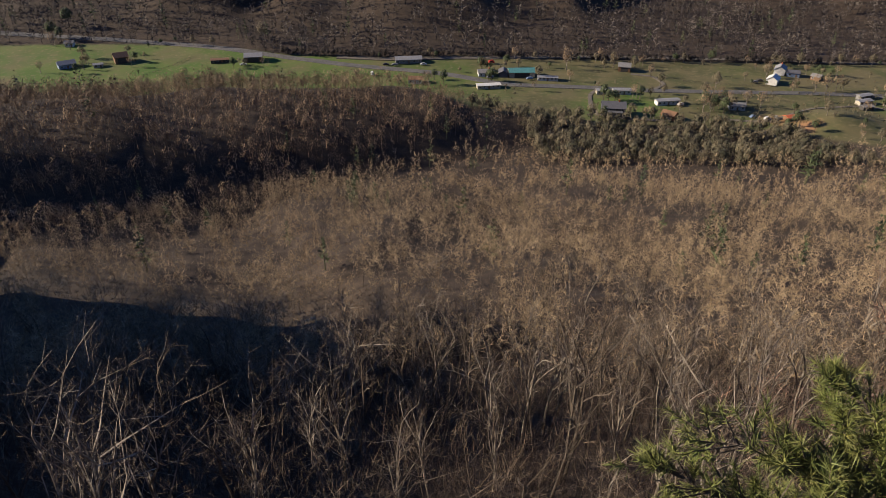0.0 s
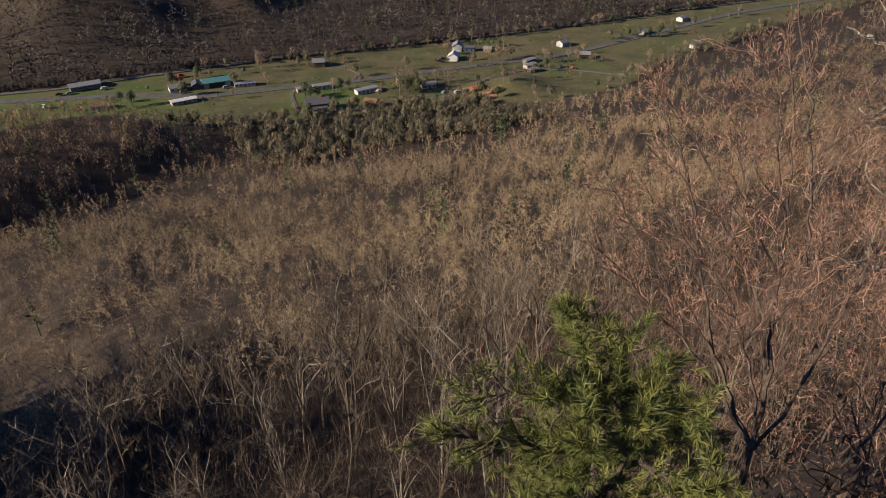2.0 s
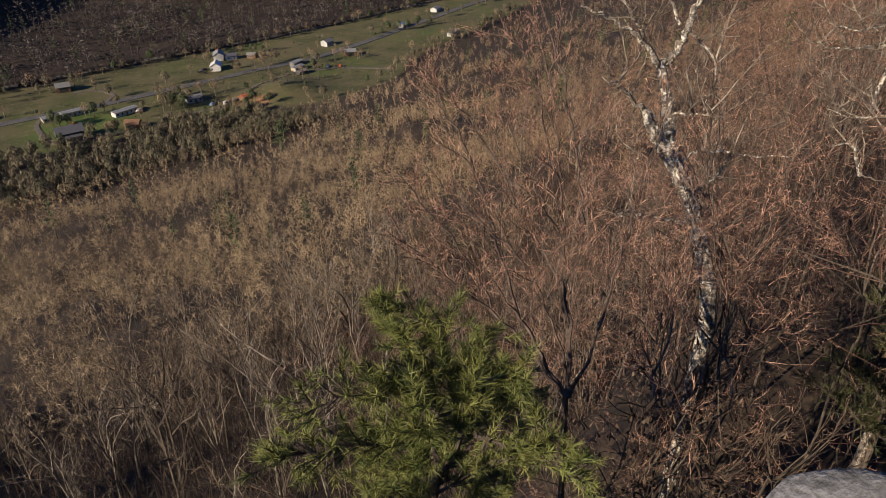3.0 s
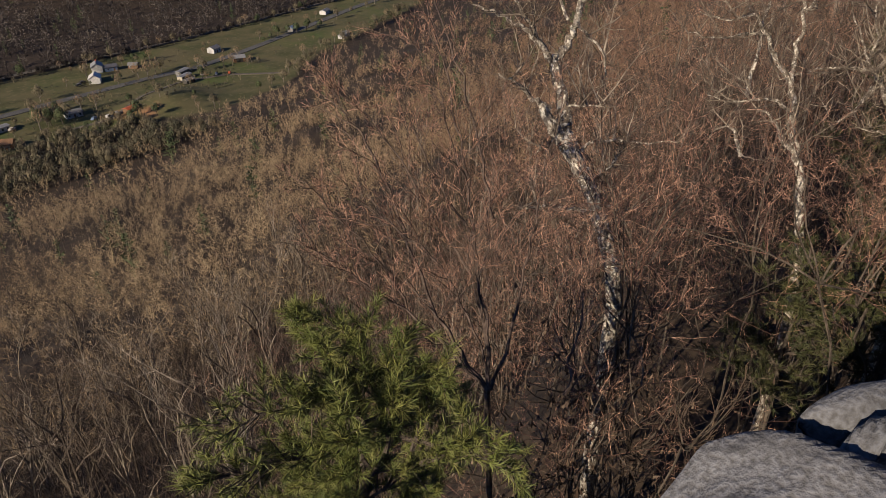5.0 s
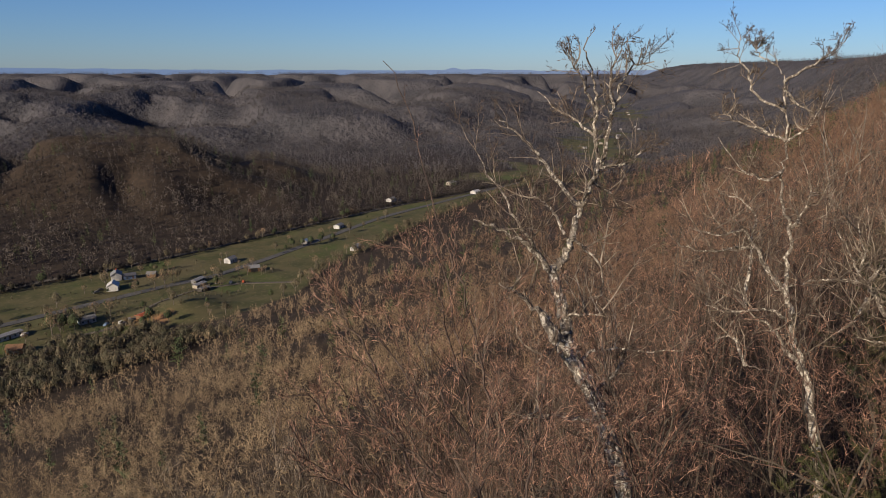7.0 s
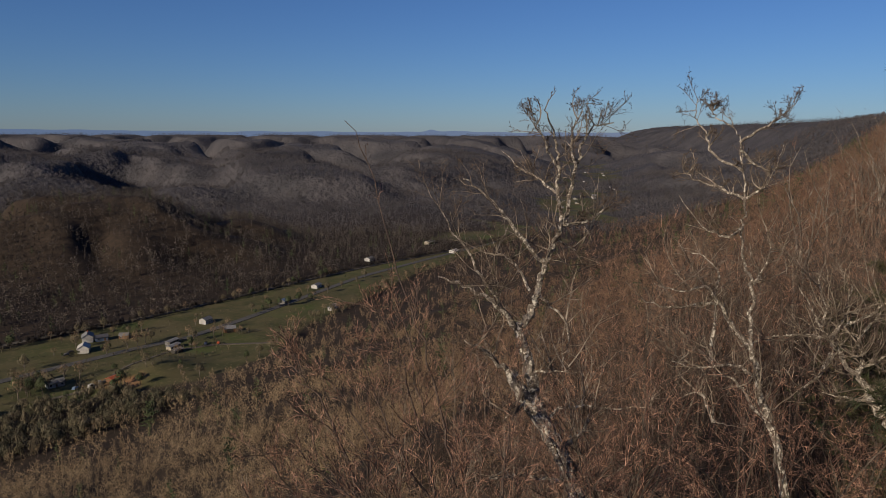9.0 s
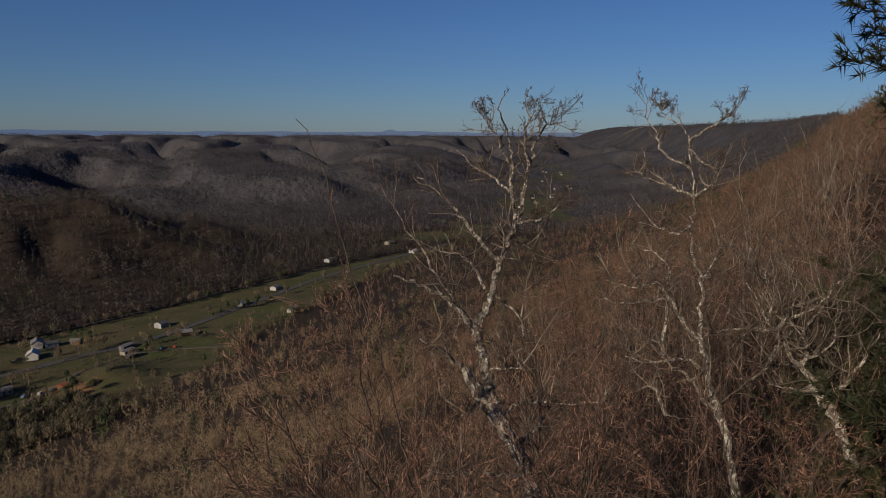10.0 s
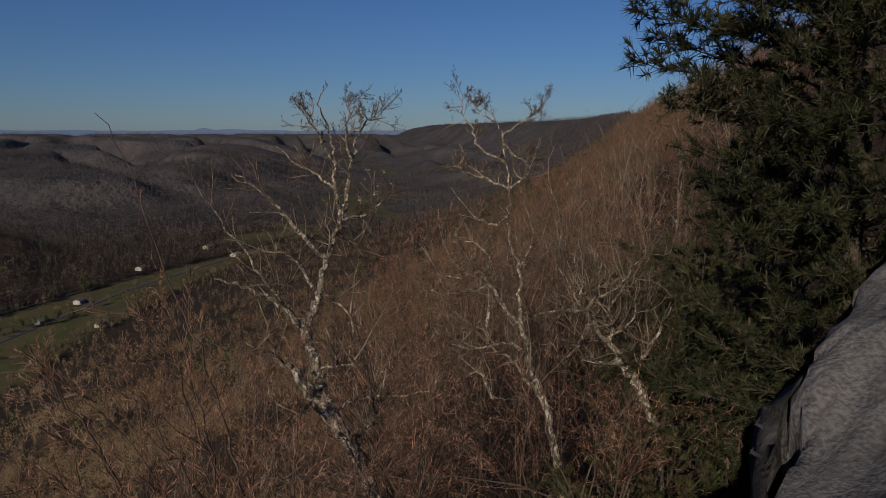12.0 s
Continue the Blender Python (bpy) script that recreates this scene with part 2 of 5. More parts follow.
def height(x, y):
    x, y = np.asarray(x, float), np.asarray(y, float)
    r = np.hypot(x, y)
    q = y - 9.3e-5 * np.maximum(x - 900, 0) ** 2
    z = np.interp(q, SLOPE_Q, SLOPE_Z)
    z = z + 5 * waves(x, y, 120, 3) * ease(20, 120, r) * ease(0, 25, z)
    # the added ridge's wavy crest breaks up the edge of its shadow
    z = np.maximum(z, ridge(x, y, SHADE_RIDGE) * (1 + 0.06 * waves(x, y, 34, 9, 3)))
    z = np.maximum(z, ridge(x, y, SPUR))
    for cx, cy, sx, sy, h in HILLS:
        k = ((x - cx) / sx) ** 2 + ((y - cy) / sy) ** 2
        e = np.exp(-k)
        gully = np.sin(x / 26 + 0.6 * np.sin(y / 70) + 2.2 * waves(x, y, 260, 13, 2)) + 0.6 * np.sin(x / 47 - y / 90)
        z = z + h * e * (1 + 0.1 * waves(x, y, 170, 11)) + h * 0.13 * gully * np.clip(4 * e * (1 - e), 0, 1) * ease(0.03, 0.2, e)
    aside = 1 - np.exp(-(valley_distance(x, y) / 300) ** 2)
    top = np.interp(r, [1000, 1500, 2000, 2700, 3500, 4600], [30, 62, 88, 104, 120, 132])
    roll = ease(0.0, 1.0, np.clip(0.45 + 1.15 * waves(x, y, 620, 24, 2), 0.0, 1.0)) * 0.9 + 0.1 + 0.05 * waves(x, y, 200, 17, 2)
    far = top * roll * ease(1000, 1450, r) * ease(-200, 400, q) * aside
    z = np.where(r > 1000, np.maximum(z, far) + 0.25 * np.minimum(z, far), z)
    z = z + ease(3900, 4800, r) * ease(-300, 200, q) * (128 - z) * 0.9
    z = z + 6.5 * np.exp(-((x - 268) / 24) ** 2 - ((y - 357) / 20) ** 2)
    ledge = ease(1, 8, x) * ease(60, 25, x) * ease(12, 4, y)
    z = z + ledge * np.maximum(133 - z, 0) * ease(-40, -15, y)
    return z


FIELD_X = [-330, -250, -150, -50, 20, 70, 150, 220, 262, 330, 400, 470, 600, 820, 1000]
FIELD_LO = [520, 470, 448, 428, 410, 388, 368, 352, 322, 318, 355, 358, 385, 395, 405]
FIELD_HI = [560, 556, 545, 512, 500, 500, 490, 484, 479, 470, 463, 458, 452, 415, 410]


def meadow(x, y):
    """1 on the open valley floor, 0 in the woods."""
    lo, hi = np.interp(x, FIELD_X, FIELD_LO), np.interp(x, FIELD_X, FIELD_HI)
    w = 5 * waves(x, y, 60, 5, 3)
    near = ease(lo - 2, lo + 3, y + w) * ease(hi + 2, hi - 2, y + 0.2 * w) * ease(-330, -300, x) * ease(1000, 900, x)
    r = np.hypot(x, y)
    far = ease(900, 1000, r) * ease(95, 70, valley_distance(x, y) + 50 * waves(x, y, 200, 6)) * ease(0.0, 0.3, waves(x, y, 260, 8))
    return np.maximum(near, far)

# ---- ground: one sheet from underfoot to the skyline ----
def ground_sheet():
    az = np.radians(np.concatenate([np.arange(-120, 34, 0.3), np.arange(34, 240, 4.0)]))
    r = np.concatenate([[0.01, 1.0], np.geomspace(3, 290, 70), np.linspace(296, 700, 90), np.geomspace(712, 4950, 170)])
    a, rr = np.meshgrid(az, r, indexing="ij")
    x, y = -np.sin(a) * rr, np.cos(a) * rr
    z = height(x, y)
    n, m = x.shape
    i = np.arange(n)[:, None] * m + np.arange(m - 1)[None]
    j = (np.arange(n)[:, None] + 1) % n * m + np.arange(m - 1)[None]
    t = np.concatenate([np.stack([i, i + 1, j + 1], -1).reshape(-1, 3), np.stack([i, j + 1, j], -1).reshape(-1, 3)])
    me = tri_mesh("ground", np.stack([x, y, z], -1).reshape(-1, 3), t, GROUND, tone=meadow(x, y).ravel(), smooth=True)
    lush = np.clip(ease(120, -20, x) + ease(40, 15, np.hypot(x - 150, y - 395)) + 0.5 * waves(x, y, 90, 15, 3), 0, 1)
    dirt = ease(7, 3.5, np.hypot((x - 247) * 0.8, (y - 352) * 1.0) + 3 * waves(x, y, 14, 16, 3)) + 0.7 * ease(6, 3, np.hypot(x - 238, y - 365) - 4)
    # distance mask that brings the haze tint into the ground
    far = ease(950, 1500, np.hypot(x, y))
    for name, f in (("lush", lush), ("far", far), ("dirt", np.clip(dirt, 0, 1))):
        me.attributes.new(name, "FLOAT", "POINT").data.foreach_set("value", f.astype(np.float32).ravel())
    ob = new("ground", me)
    return tagged(ob, "leaf-strewn mountainside running down to a grassy valley floor", "ground", kind="structure")



def ground_material():
    m = bpy.data.materials.new("leaf_litter_and_grass")
    m.use_nodes = True
    n, l = m.node_tree.nodes, m.node_tree.links
    bsdf = n["Principled BSDF"]
    bsdf.inputs["Roughness"].default_value, bsdf.inputs["Specular IOR Level"].default_value = 0.95, 0.15
    place = n.new("ShaderNodeNewGeometry").outputs["Position"]

    def fac(s, lo, hi, d=5.0):
        o, r = n.new("ShaderNodeTexNoise"), n.new("ShaderNodeMapRange")
        o.inputs["Scale"].default_value, o.inputs["Detail"].default_value = s, d
        r.inputs["From Min"].default_value, r.inputs["From Max"].default_value = lo, hi
        l.new(place, o.inputs["Vector"])
        l.new(o.outputs["Fac"], r.inputs["Value"])
        return r.outputs["Result"]

    def own(name):
        o = n.new("ShaderNodeAttribute")
        o.attribute_name = name
        return o.outputs["Fac"]

    def mixed(f, a, b):
        o = n.new("ShaderNodeMix")
        o.data_type = "RGBA"
        for i, c in ((6, a), (7, b)):
            if isinstance(c, tuple):
                o.inputs[i].default_value = (*c, 1)
            else:
                l.new(c, o.inputs[i])
        l.new(f, o.inputs[0])
        return o.outputs[2]

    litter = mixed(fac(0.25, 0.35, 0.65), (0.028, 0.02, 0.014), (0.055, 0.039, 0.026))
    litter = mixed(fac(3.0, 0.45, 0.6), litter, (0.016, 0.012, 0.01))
    # far litter takes the blue-grey of haze into its base colour
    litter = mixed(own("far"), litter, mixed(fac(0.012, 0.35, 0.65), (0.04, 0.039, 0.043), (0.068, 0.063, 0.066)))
    dull = mixed(fac(0.06, 0.4, 0.6), (0.05, 0.051, 0.021), (0.08, 0.07, 0.033))
    lush = mixed(fac(0.05, 0.35, 0.65), (0.042, 0.076, 0.014), (0.066, 0.088, 0.022))
    grass = mixed(own("lush"), dull, lush)
    grass = mixed(fac(0.022, 0.5, 0.68, 3.0), grass, (0.085, 0.072, 0.036))
    grass = mixed(fac(0.35, 0.55, 0.75), grass, (0.11, 0.094, 0.047))
    col = mixed(own("tone"), litter, grass)
    col = mixed(own("dirt"), col, (0.22, 0.12, 0.06))
    l.new(col, bsdf.inputs["Base Color"])
    tops, bump = n.new("ShaderNodeTexNoise"), n.new("ShaderNodeBump")
    tops.inputs["Scale"].default_value, tops.inputs["Detail"].default_value = 0.09, 3.0
    bump.inputs["Distance"].default_value = 7.0
    l.new(place, tops.inputs["Vector"])
    l.new(tops.outputs["Fac"], bump.inputs["Height"])
    l.new(own("far"), bump.inputs["Strength"])
    l.new(bump.outputs["Normal"], bsdf.inputs["Normal"])
    return m


GROUND = ground_material()
ground_sheet()


# ---- woods ----
def hardwood(rng, tall, leaders, boughs, twigs, width, bole=0.13, tubes=True, low=0.3, spread_=0.55):
    """A leafless hardwood of the slope: a bole that parts into upswept crooked leaders, boughs along them, fine twigs at the ends.
    Gives the pale wood and the twigs."""
    wood, spray = Strands(), Strands()
    half = wander(rng, (0, 0, 0), rng.normal(0, 0.05, 3) + (0, 0, 1), tall * 0.55, 5, 0.08, 0.06)
    if tubes:
        wood.tube(half, np.linspace(bole, bole * 0.6, 5), 5)
    else:
        wood.slivers(half[:1], half[-1:], bole * 2, rng)
    base, tip, axis = [], [], []
    for k in range(leaders):
        u = (low + (1 - low) * (k + 1) / leaders) * 3.99
        i = int(u)
        p = half[i] + (half[i + 1] - half[i]) * (u - i)
        a, lean = k * 2.4 + rng.uniform(-0.6, 0.6), rng.uniform(0.15, 0.55)
        q = wander(rng, p, (lean * math.cos(a), lean * math.sin(a), 1.0), tall * rng.uniform(0.34, 0.5) * (1.15 - 0.1 * u), 6, 0.27, 0.12)
        if tubes:
            wood.tube(q, np.linspace(bole * 0.48, bole * 0.1, 6), 3)
        else:
            wood.slivers(q[[0, 2]], q[[3, 5]], bole * np.array([0.6, 0.4]), rng)
        v = rng.uniform(0.6, 5.0, boughs)
        j = np.minimum(v.astype(int), 4)
        b = q[j] + (q[j + 1] - q[j]) * (v - j)[:, None]
        d = (q[j + 1] - q[j]) / np.linalg.norm(q[j + 1] - q[j], axis=1)[:, None] * 0.6 + rng.normal(0, spread_, (boughs, 3)) + (0, 0, 0.2)
        d /= np.linalg.norm(d, axis=1)[:, None]
        base.append(b)
        axis.append(d)
        tip.append(b + d * (tall * rng.uniform(0.05, 0.15, boughs) * (1.2 - 0.1 * v))[:, None])
    base, tip, axis = np.concatenate(base), np.concatenate(tip), np.concatenate(axis)
    (wood if tubes else spray).slivers(base, tip, width * (2.2 if tubes else 1.7), rng, rng.uniform(0, 1, len(base)))
    k = np.repeat(np.arange(len(base)), twigs)
    f = base[k] + (tip[k] - base[k]) * rng.uniform(0.15, 1.0, (len(k), 1))
    d = axis[k] * 0.5 + rng.normal(0, spread_, (len(k), 3)) + (0, 0, 0.15)
    d /= np.linalg.norm(d, axis=1)[:, None]
    spray.slivers(f, f + d * (tall * rng.uniform(0.02, 0.065, len(k)))[:, None], width * rng.uniform(0.7, 1.1, len(k)), rng, rng.uniform(0, 1, len(k)))
    return wood, spray


def far_tree(rng, tall, n=30, wide=1.0):
    """A leafless crown as seen from afar: a thin bole and upswept sprays."""
    wood, spray = Strands(), Strands()
    wood.slivers([(0, 0, 0)], [(0, 0.1, tall * 0.9)], 0.35, rng)
    s = rng.uniform(0.3, 1, n)
    a = rng.uniform(0, 6.28, n)
    w = tall * 0.26 * np.sqrt(np.clip(1 - (2.6 * (s - 0.62)) ** 2, 0.05, 1)) * rng.uniform(0.1, 1, n)
    b = np.stack([w * 0.5 * np.cos(a), w * 0.5 * np.sin(a), (s - 0.12) * tall], 1)
    e = b + np.stack([w * 0.85 * np.cos(a), w * 0.85 * np.sin(a), tall * rng.uniform(0.03, 0.12, n)], 1)
    spray.slivers(b, e, wide * rng.uniform(0.35, 0.9, n), rng)
    return wood, spray


def puff(rng, tall, n, size, low=-0.35):
    """A rounded leafless crown seen from afar: short sprays laid over its outside, ragged at the rim, on a thin bole."""
    st = Strands()
    st.slivers([np.zeros(3)], [(0, 0.1, tall * 0.8)], 0.3, rng)
    u = rng.normal(size=(4 * n, 3))
    u /= np.linalg.norm(u, axis=1)[:, None]
    u = u[u[:, 2] > low][:n]
    n = len(u)
    lump = 1 + 0.16 * np.sin(3.1 * np.arctan2(u[:, 1], u[:, 0]) + 5 * u[:, 2])
    p = u * (np.array([0.25, 0.25, 0.36]) * tall) * (lump * rng.uniform(0.78, 1.05, n))[:, None] + (0, 0, tall * 0.6)
    nrm = u + rng.normal(0, 0.16, (n, 3)) + (0, 0, 0.1)
    nrm /= np.linalg.norm(nrm, axis=1)[:, None]
    a = np.array([0, 0, 1.0]) + rng.normal(0, 0.35, (n, 3))
    a -= nrm * (a * nrm).sum(1)[:, None]
    a /= np.linalg.norm(a, axis=1)[:, None] + 1e-9
    c = np.cross(nrm, a)
    k = size * rng.uniform(0.6, 1.3, n)[:, None]
    tip = p + a * k + u * size * rng.uniform(0, 0.5, (n, 1))
    v = np.stack([p - a * k * 0.7 + c * k * 0.3, p - a * k * 0.7 - c * k * 0.3, tip], 1).reshape(-1, 3)
    st.add(v, np.arange(3 * n).reshape(-1, 3))
    v, t, _ = st.arrays()
    return v, t


def conifer(rng, tall, sprays, width):
    wood, leaf = Strands(), Strands()
    wood.tube([(0, 0, 0), (0.02 * tall, 0, 0.5 * tall), (0.02 * tall, 0.01 * tall, tall)], [0.014 * tall, 0.009 * tall, 0.002 * tall], 4)
    s = rng.uniform(0.25, 1, sprays)
    a = rng.uniform(0, 6.28, sprays)
    b = np.stack([0.02 * tall + 0 * s, 0 * s, s * tall], 1)
    ln = tall * (0.05 + 0.24 * (1 - s)) * rng.uniform(0.6, 1.2, sprays)
    b += np.stack([np.cos(a), np.sin(a), 0 * a], 1) * (ln * rng.uniform(0, 0.7, sprays))[:, None]
    d = np.stack([np.cos(a), np.sin(a), rng.uniform(-0.3, 0.5, sprays)], 1) + rng.normal(0, 0.25, (sprays, 3))
    leaf.slivers(b, b + d * (ln * 0.6)[:, None], width * rng.uniform(0.7, 1.4, sprays), rng, rng.uniform(0, 0.6, sprays))
    return wood, leaf


def spread(rng, az0, az1, r0, r1, n, keep):
    """n places in a sector round the outlook, kept where keep(x, y) allows."""
    a, r = np.radians(rng.uniform(az0, az1, n)), np.sqrt(rng.uniform(r0 * r0, r1 * r1, n))
    x, y = -np.sin(a) * r, np.cos(a) * r
    k = keep(x, y)
    return x[k], y[k]


def wood_mass(name, templates, x, y, rng, scale, mats, label, tone_of=None):
    """Many trees in one mesh of stuff, from a few templates, each turned, scaled and toned."""
    vs, ts, tones, base = [], [], [], 0
    z = height(x, y)
    pick = rng.integers(0, len(templates), len(x))
    kinds = []
    for k, (v, t, *rest) in enumerate(templates):
        i = np.nonzero(pick == k)[0]
        if not len(i):
            continue
        a, s = rng.uniform(0, 6.28, len(i)), rng.uniform(*scale, len(i))
        c, sn = np.cos(a) * s, np.sin(a) * s
        w = np.stack([c[:, None] * v[:, 0] - sn[:, None] * v[:, 1] + x[i, None], sn[:, None] * v[:, 0] + c[:, None] * v[:, 1] + y[i, None],
                      s[:, None] * v[:, 2] + z[i, None] - 0.3], -1)
        vs.append(w.reshape(-1, 3))
        ts.append((t[None] + (np.arange(len(i)) * len(v))[:, None, None]).reshape(-1, 3) + base)
        tn = np.clip(rng.beta(0.8, 1.5, len(i)) if tone_of is None else tone_of(x[i], y[i], rng), 0, 1)
        tones.append(np.repeat(tn, len(v)))
        base += len(v) * len(i)
        kinds.append(np.tile(rest[0] if rest else np.zeros(len(t), int), len(i)))
    ob = new(name, tri_mesh(name, np.concatenate(vs), np.concatenate(ts), mats, np.concatenate(kinds), np.concatenate(tones), smooth=True))
    return tagged(ob, label, "woods", kind="stuff")


def merged(wood, spray):
    v1, t1, _ = wood.arrays()
    v2, t2, _ = spray.arrays()
    return np.concatenate([v1, v2]), np.concatenate([t1, t2 + len(v1)]), np.repeat([1, 0], [len(t1), len(t2)])


rng = np.random.default_rng(7)
def wooded(x, y):
    belt = (x > 85) & (x < 345) & (y > np.interp(x, FIELD_X, FIELD_LO) - np.where(x < 235, 72, 22)) & (y < 420)
    return (meadow(x, y) < 0.25) & ~belt


SLOPE = [merged(*hardwood(rng, h, 5, 8, 4, 0.05, 0.035, False, 0.3, 1.0)) for h in rng.uniform(12, 17, 14)]
LOWER = [merged(*hardwood(rng, h, 5, 7, 1, 0.13, 0.05, False, 0.3, 1.2)) for h in rng.uniform(11, 15, 10)]
THIN = [merged(*hardwood(rng, h, 5, 7, 5, 0.02, 0.08, False)) for h in rng.uniform(8, 14, 12)]
ROUND = [puff(rng, h, 95, 0.5) for h in rng.uniform(10, 14, 12)]
FAR = [merged(*far_tree(rng, h, 22, 1.1)) for h in rng.uniform(10, 15, 12)]
DISTANT = [merged(*far_tree(rng, h, 8, 2.6)) for h in rng.uniform(8, 12, 8)]
PINES = [merged(*conifer(rng, 16, 60, 0.9)) for _ in range(4)]

def rounded(x, y):
    """The spur and the hollow behind it, where old trees stand apart with rounded crowns."""
    return wooded(x, y) & (ridge(x, y, SPUR) > 6) & (np.hypot(x, y) > 150)


def reddish(x, y, r):
    return 0.35 * r.beta(0.8, 1.6, len(x)) + 0.75 * ease(42, 70, np.degrees(np.arctan2(x, y)) + r.normal(0, 5, len(x)))


x, y = spread(rng, -114, 36, 60, 275, 5600, lambda x, y: wooded(x, y) & ~rounded(x, y))
wood_mass("bare_woods", SLOPE, x, y, rng, (0.65, 1.1), [MID_TWIGS, BARK], "leafless grey-brown hardwood trees covering the slope", reddish)
x, y = spread(rng, -112, 36, 260, 470, 5500, lambda x, y: wooded(x, y) & ~rounded(x, y))
wood_mass("bare_woods", LOWER, x, y, rng, (0.6, 1.1), [MID_TWIGS, BARK], "leafless tan trees on the lower slope", reddish)
x, y = spread(rng, -112, 36, 18, 75, 420, lambda x, y: y > np.where(np.hypot(x, y) < 40, 8, -30))
wood_mass("bare_woods", THIN, x, y, rng, (0.6, 1.1), [NEAR_TWIGS, BARK], "slim leafless saplings between the trees of the slope")
x, y = spread(rng, -30, 40, 150, 470, 4500, rounded)
wood_mass("bare_woods", LOWER, x, y, rng, (0.6, 1.05), [TWIGS, BARK], "leafless brown trees on the spur")
x, y = spread(rng, -30, 40, 150, 470, 3600, rounded)
wood_mass("bare_woods", ROUND, x, y, rng, (0.6, 1.1), TWIGS, "rounded leafless brown crowns on the spur")
x, y = spread(rng, -100, -40, 465, 1150, 6000, lambda x, y: wooded(x, y) & (y < 425))
wood_mass("bare_woods", LOWER, x, y, rng, (0.7, 1.2), [MID_TWIGS, BARK], "leafless tan trees further along the valley side", reddish)
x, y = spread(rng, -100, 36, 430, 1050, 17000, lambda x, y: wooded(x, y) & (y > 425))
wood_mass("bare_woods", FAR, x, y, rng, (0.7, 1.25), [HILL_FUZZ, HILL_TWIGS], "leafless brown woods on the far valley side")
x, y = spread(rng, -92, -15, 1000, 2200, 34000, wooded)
wood_mass("bare_woods", DISTANT, x, y, rng, (0.8, 1.4), [HAZED_TWIGS, HAZED_TWIGS], "leafless woods on distant hills, tinted for haze")
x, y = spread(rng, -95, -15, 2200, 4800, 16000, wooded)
wood_mass("bare_woods", DISTANT, x, y, rng, (1.0, 1.6), [HAZED_TWIGS, HAZED_TWIGS], "leafless woods along the skyline, tinted for haze")
x, y = spread(rng, -100, 36, 150, 1000, 900, wooded)
wood_mass("evergreen_woods", PINES, x, y, rng, (0.5, 1.0), FAR_EVERGREEN, "dark evergreens scattered among bare trees")


# trees of the near slope, each a thing of its own
NEAR_KINDS = []
for k in range(14):
    wood, spray = hardwood(rng, rng.uniform(14, 20), 7, 11, 6, 0.016 if k < 5 else 0.017 if k < 10 else 0.024, 0.13)
    NEAR_KINDS.append((wood.mesh("trunk", BARK if k % 3 == 1 else SLOPE_BARK), spray.mesh("crown", RED_SLOPE if 4 < k < 10 else NEAR_TWIGS)))
xa, ya = spread(rng, -50, 36, 22, 78, 135, lambda x, y: y > 0)
xb, yb = spread(rng, -112, 34, 60, 112, 165, lambda x, y: y > -60)
xc, yc = spread(rng, -97, -82, 45, 125, 24, lambda x, y: y > -40)
x, y = np.concatenate([xc, xa, xb]), np.concatenate([yc, ya, yb])
for px, py in zip(x[:300], y[:300]):
    red = math.degrees(math.atan2(px, py)) + rng.normal(0, 9) > 50
    tm, cm = NEAR_KINDS[rng.integers(5, 10) if red else rng.integers(10, 14) if math.hypot(px, py) > 62 else rng.integers(0, 5)]
    tree = new("bare_tree")
    tree.matrix_world = Matrix.LocRotScale((px, py, float(height(px, py)) - 0.3), Euler((0, 0, rng.uniform(0, 6.28))), [rng.uniform(0.7, 1.1)] * 3)
    tagged(tree, "leafless grey hardwood tree on the steep slope", "tree", "trees of the near slope")
    part("trunk", tm, None, tree)
    part("crown", cm, None, tree)

# undergrowth on the steep slope
def thicket(rng, tall, n=34):
    st = Strands()
    b = np.stack([rng.normal(0, 0.5, n), rng.normal(0, 0.5, n), rng.uniform(0, 0.5, n) * tall], 1)
    d = rng.normal(0, 0.55, (n, 3)) + (0, 0, 0.8)
    st.slivers(b, b + d * (tall * rng.uniform(0.3, 0.8, n))[:, None], rng.uniform(0.012, 0.035, n), rng)
    v, t, _ = st.arrays()
    return v, t


BRUSH = [thicket(rng, rng.uniform(3, 6)) for _ in range(8)]
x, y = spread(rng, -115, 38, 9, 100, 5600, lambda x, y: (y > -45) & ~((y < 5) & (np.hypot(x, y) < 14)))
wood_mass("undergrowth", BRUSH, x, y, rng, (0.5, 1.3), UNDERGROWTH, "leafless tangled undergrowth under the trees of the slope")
# shrubs where the woods meet the fields
SHRUB = [puff(rng, h, 110, 0.55) for h in rng.uniform(4.5, 8.0, 8)]
t = np.concatenate([rng.uniform(60, 230, 220), rng.uniform(345, 900, 150), rng.uniform(85, 235, 800)])
x, y = t, np.interp(t, FIELD_X, FIELD_LO) + -rng.uniform(-3, 1, len(t)) - 72 * rng.uniform(0, 1, len(t)) * ((t > 85) & (t < 235))
wood_mass("hedge_shrubs", SHRUB, x, y, rng, (0.5, 1.5), SHRUBS, "grey-green shrubs and saplings along the edge of the fields", lambda x, y, r: r.uniform(0, 1, len(x)))
x = rng.uniform(85, 240, 700)
y = np.interp(x, FIELD_X, FIELD_LO) - rng.uniform(0, 76, 700)
wood_mass("hedge_saplings", LOWER, x, y, rng, (0.3, 0.75), [SHRUBS, SLOPE_BARK], "grey-green leafless saplings below the fields", lambda x, y, r: r.uniform(0, 0.6, len(x)))
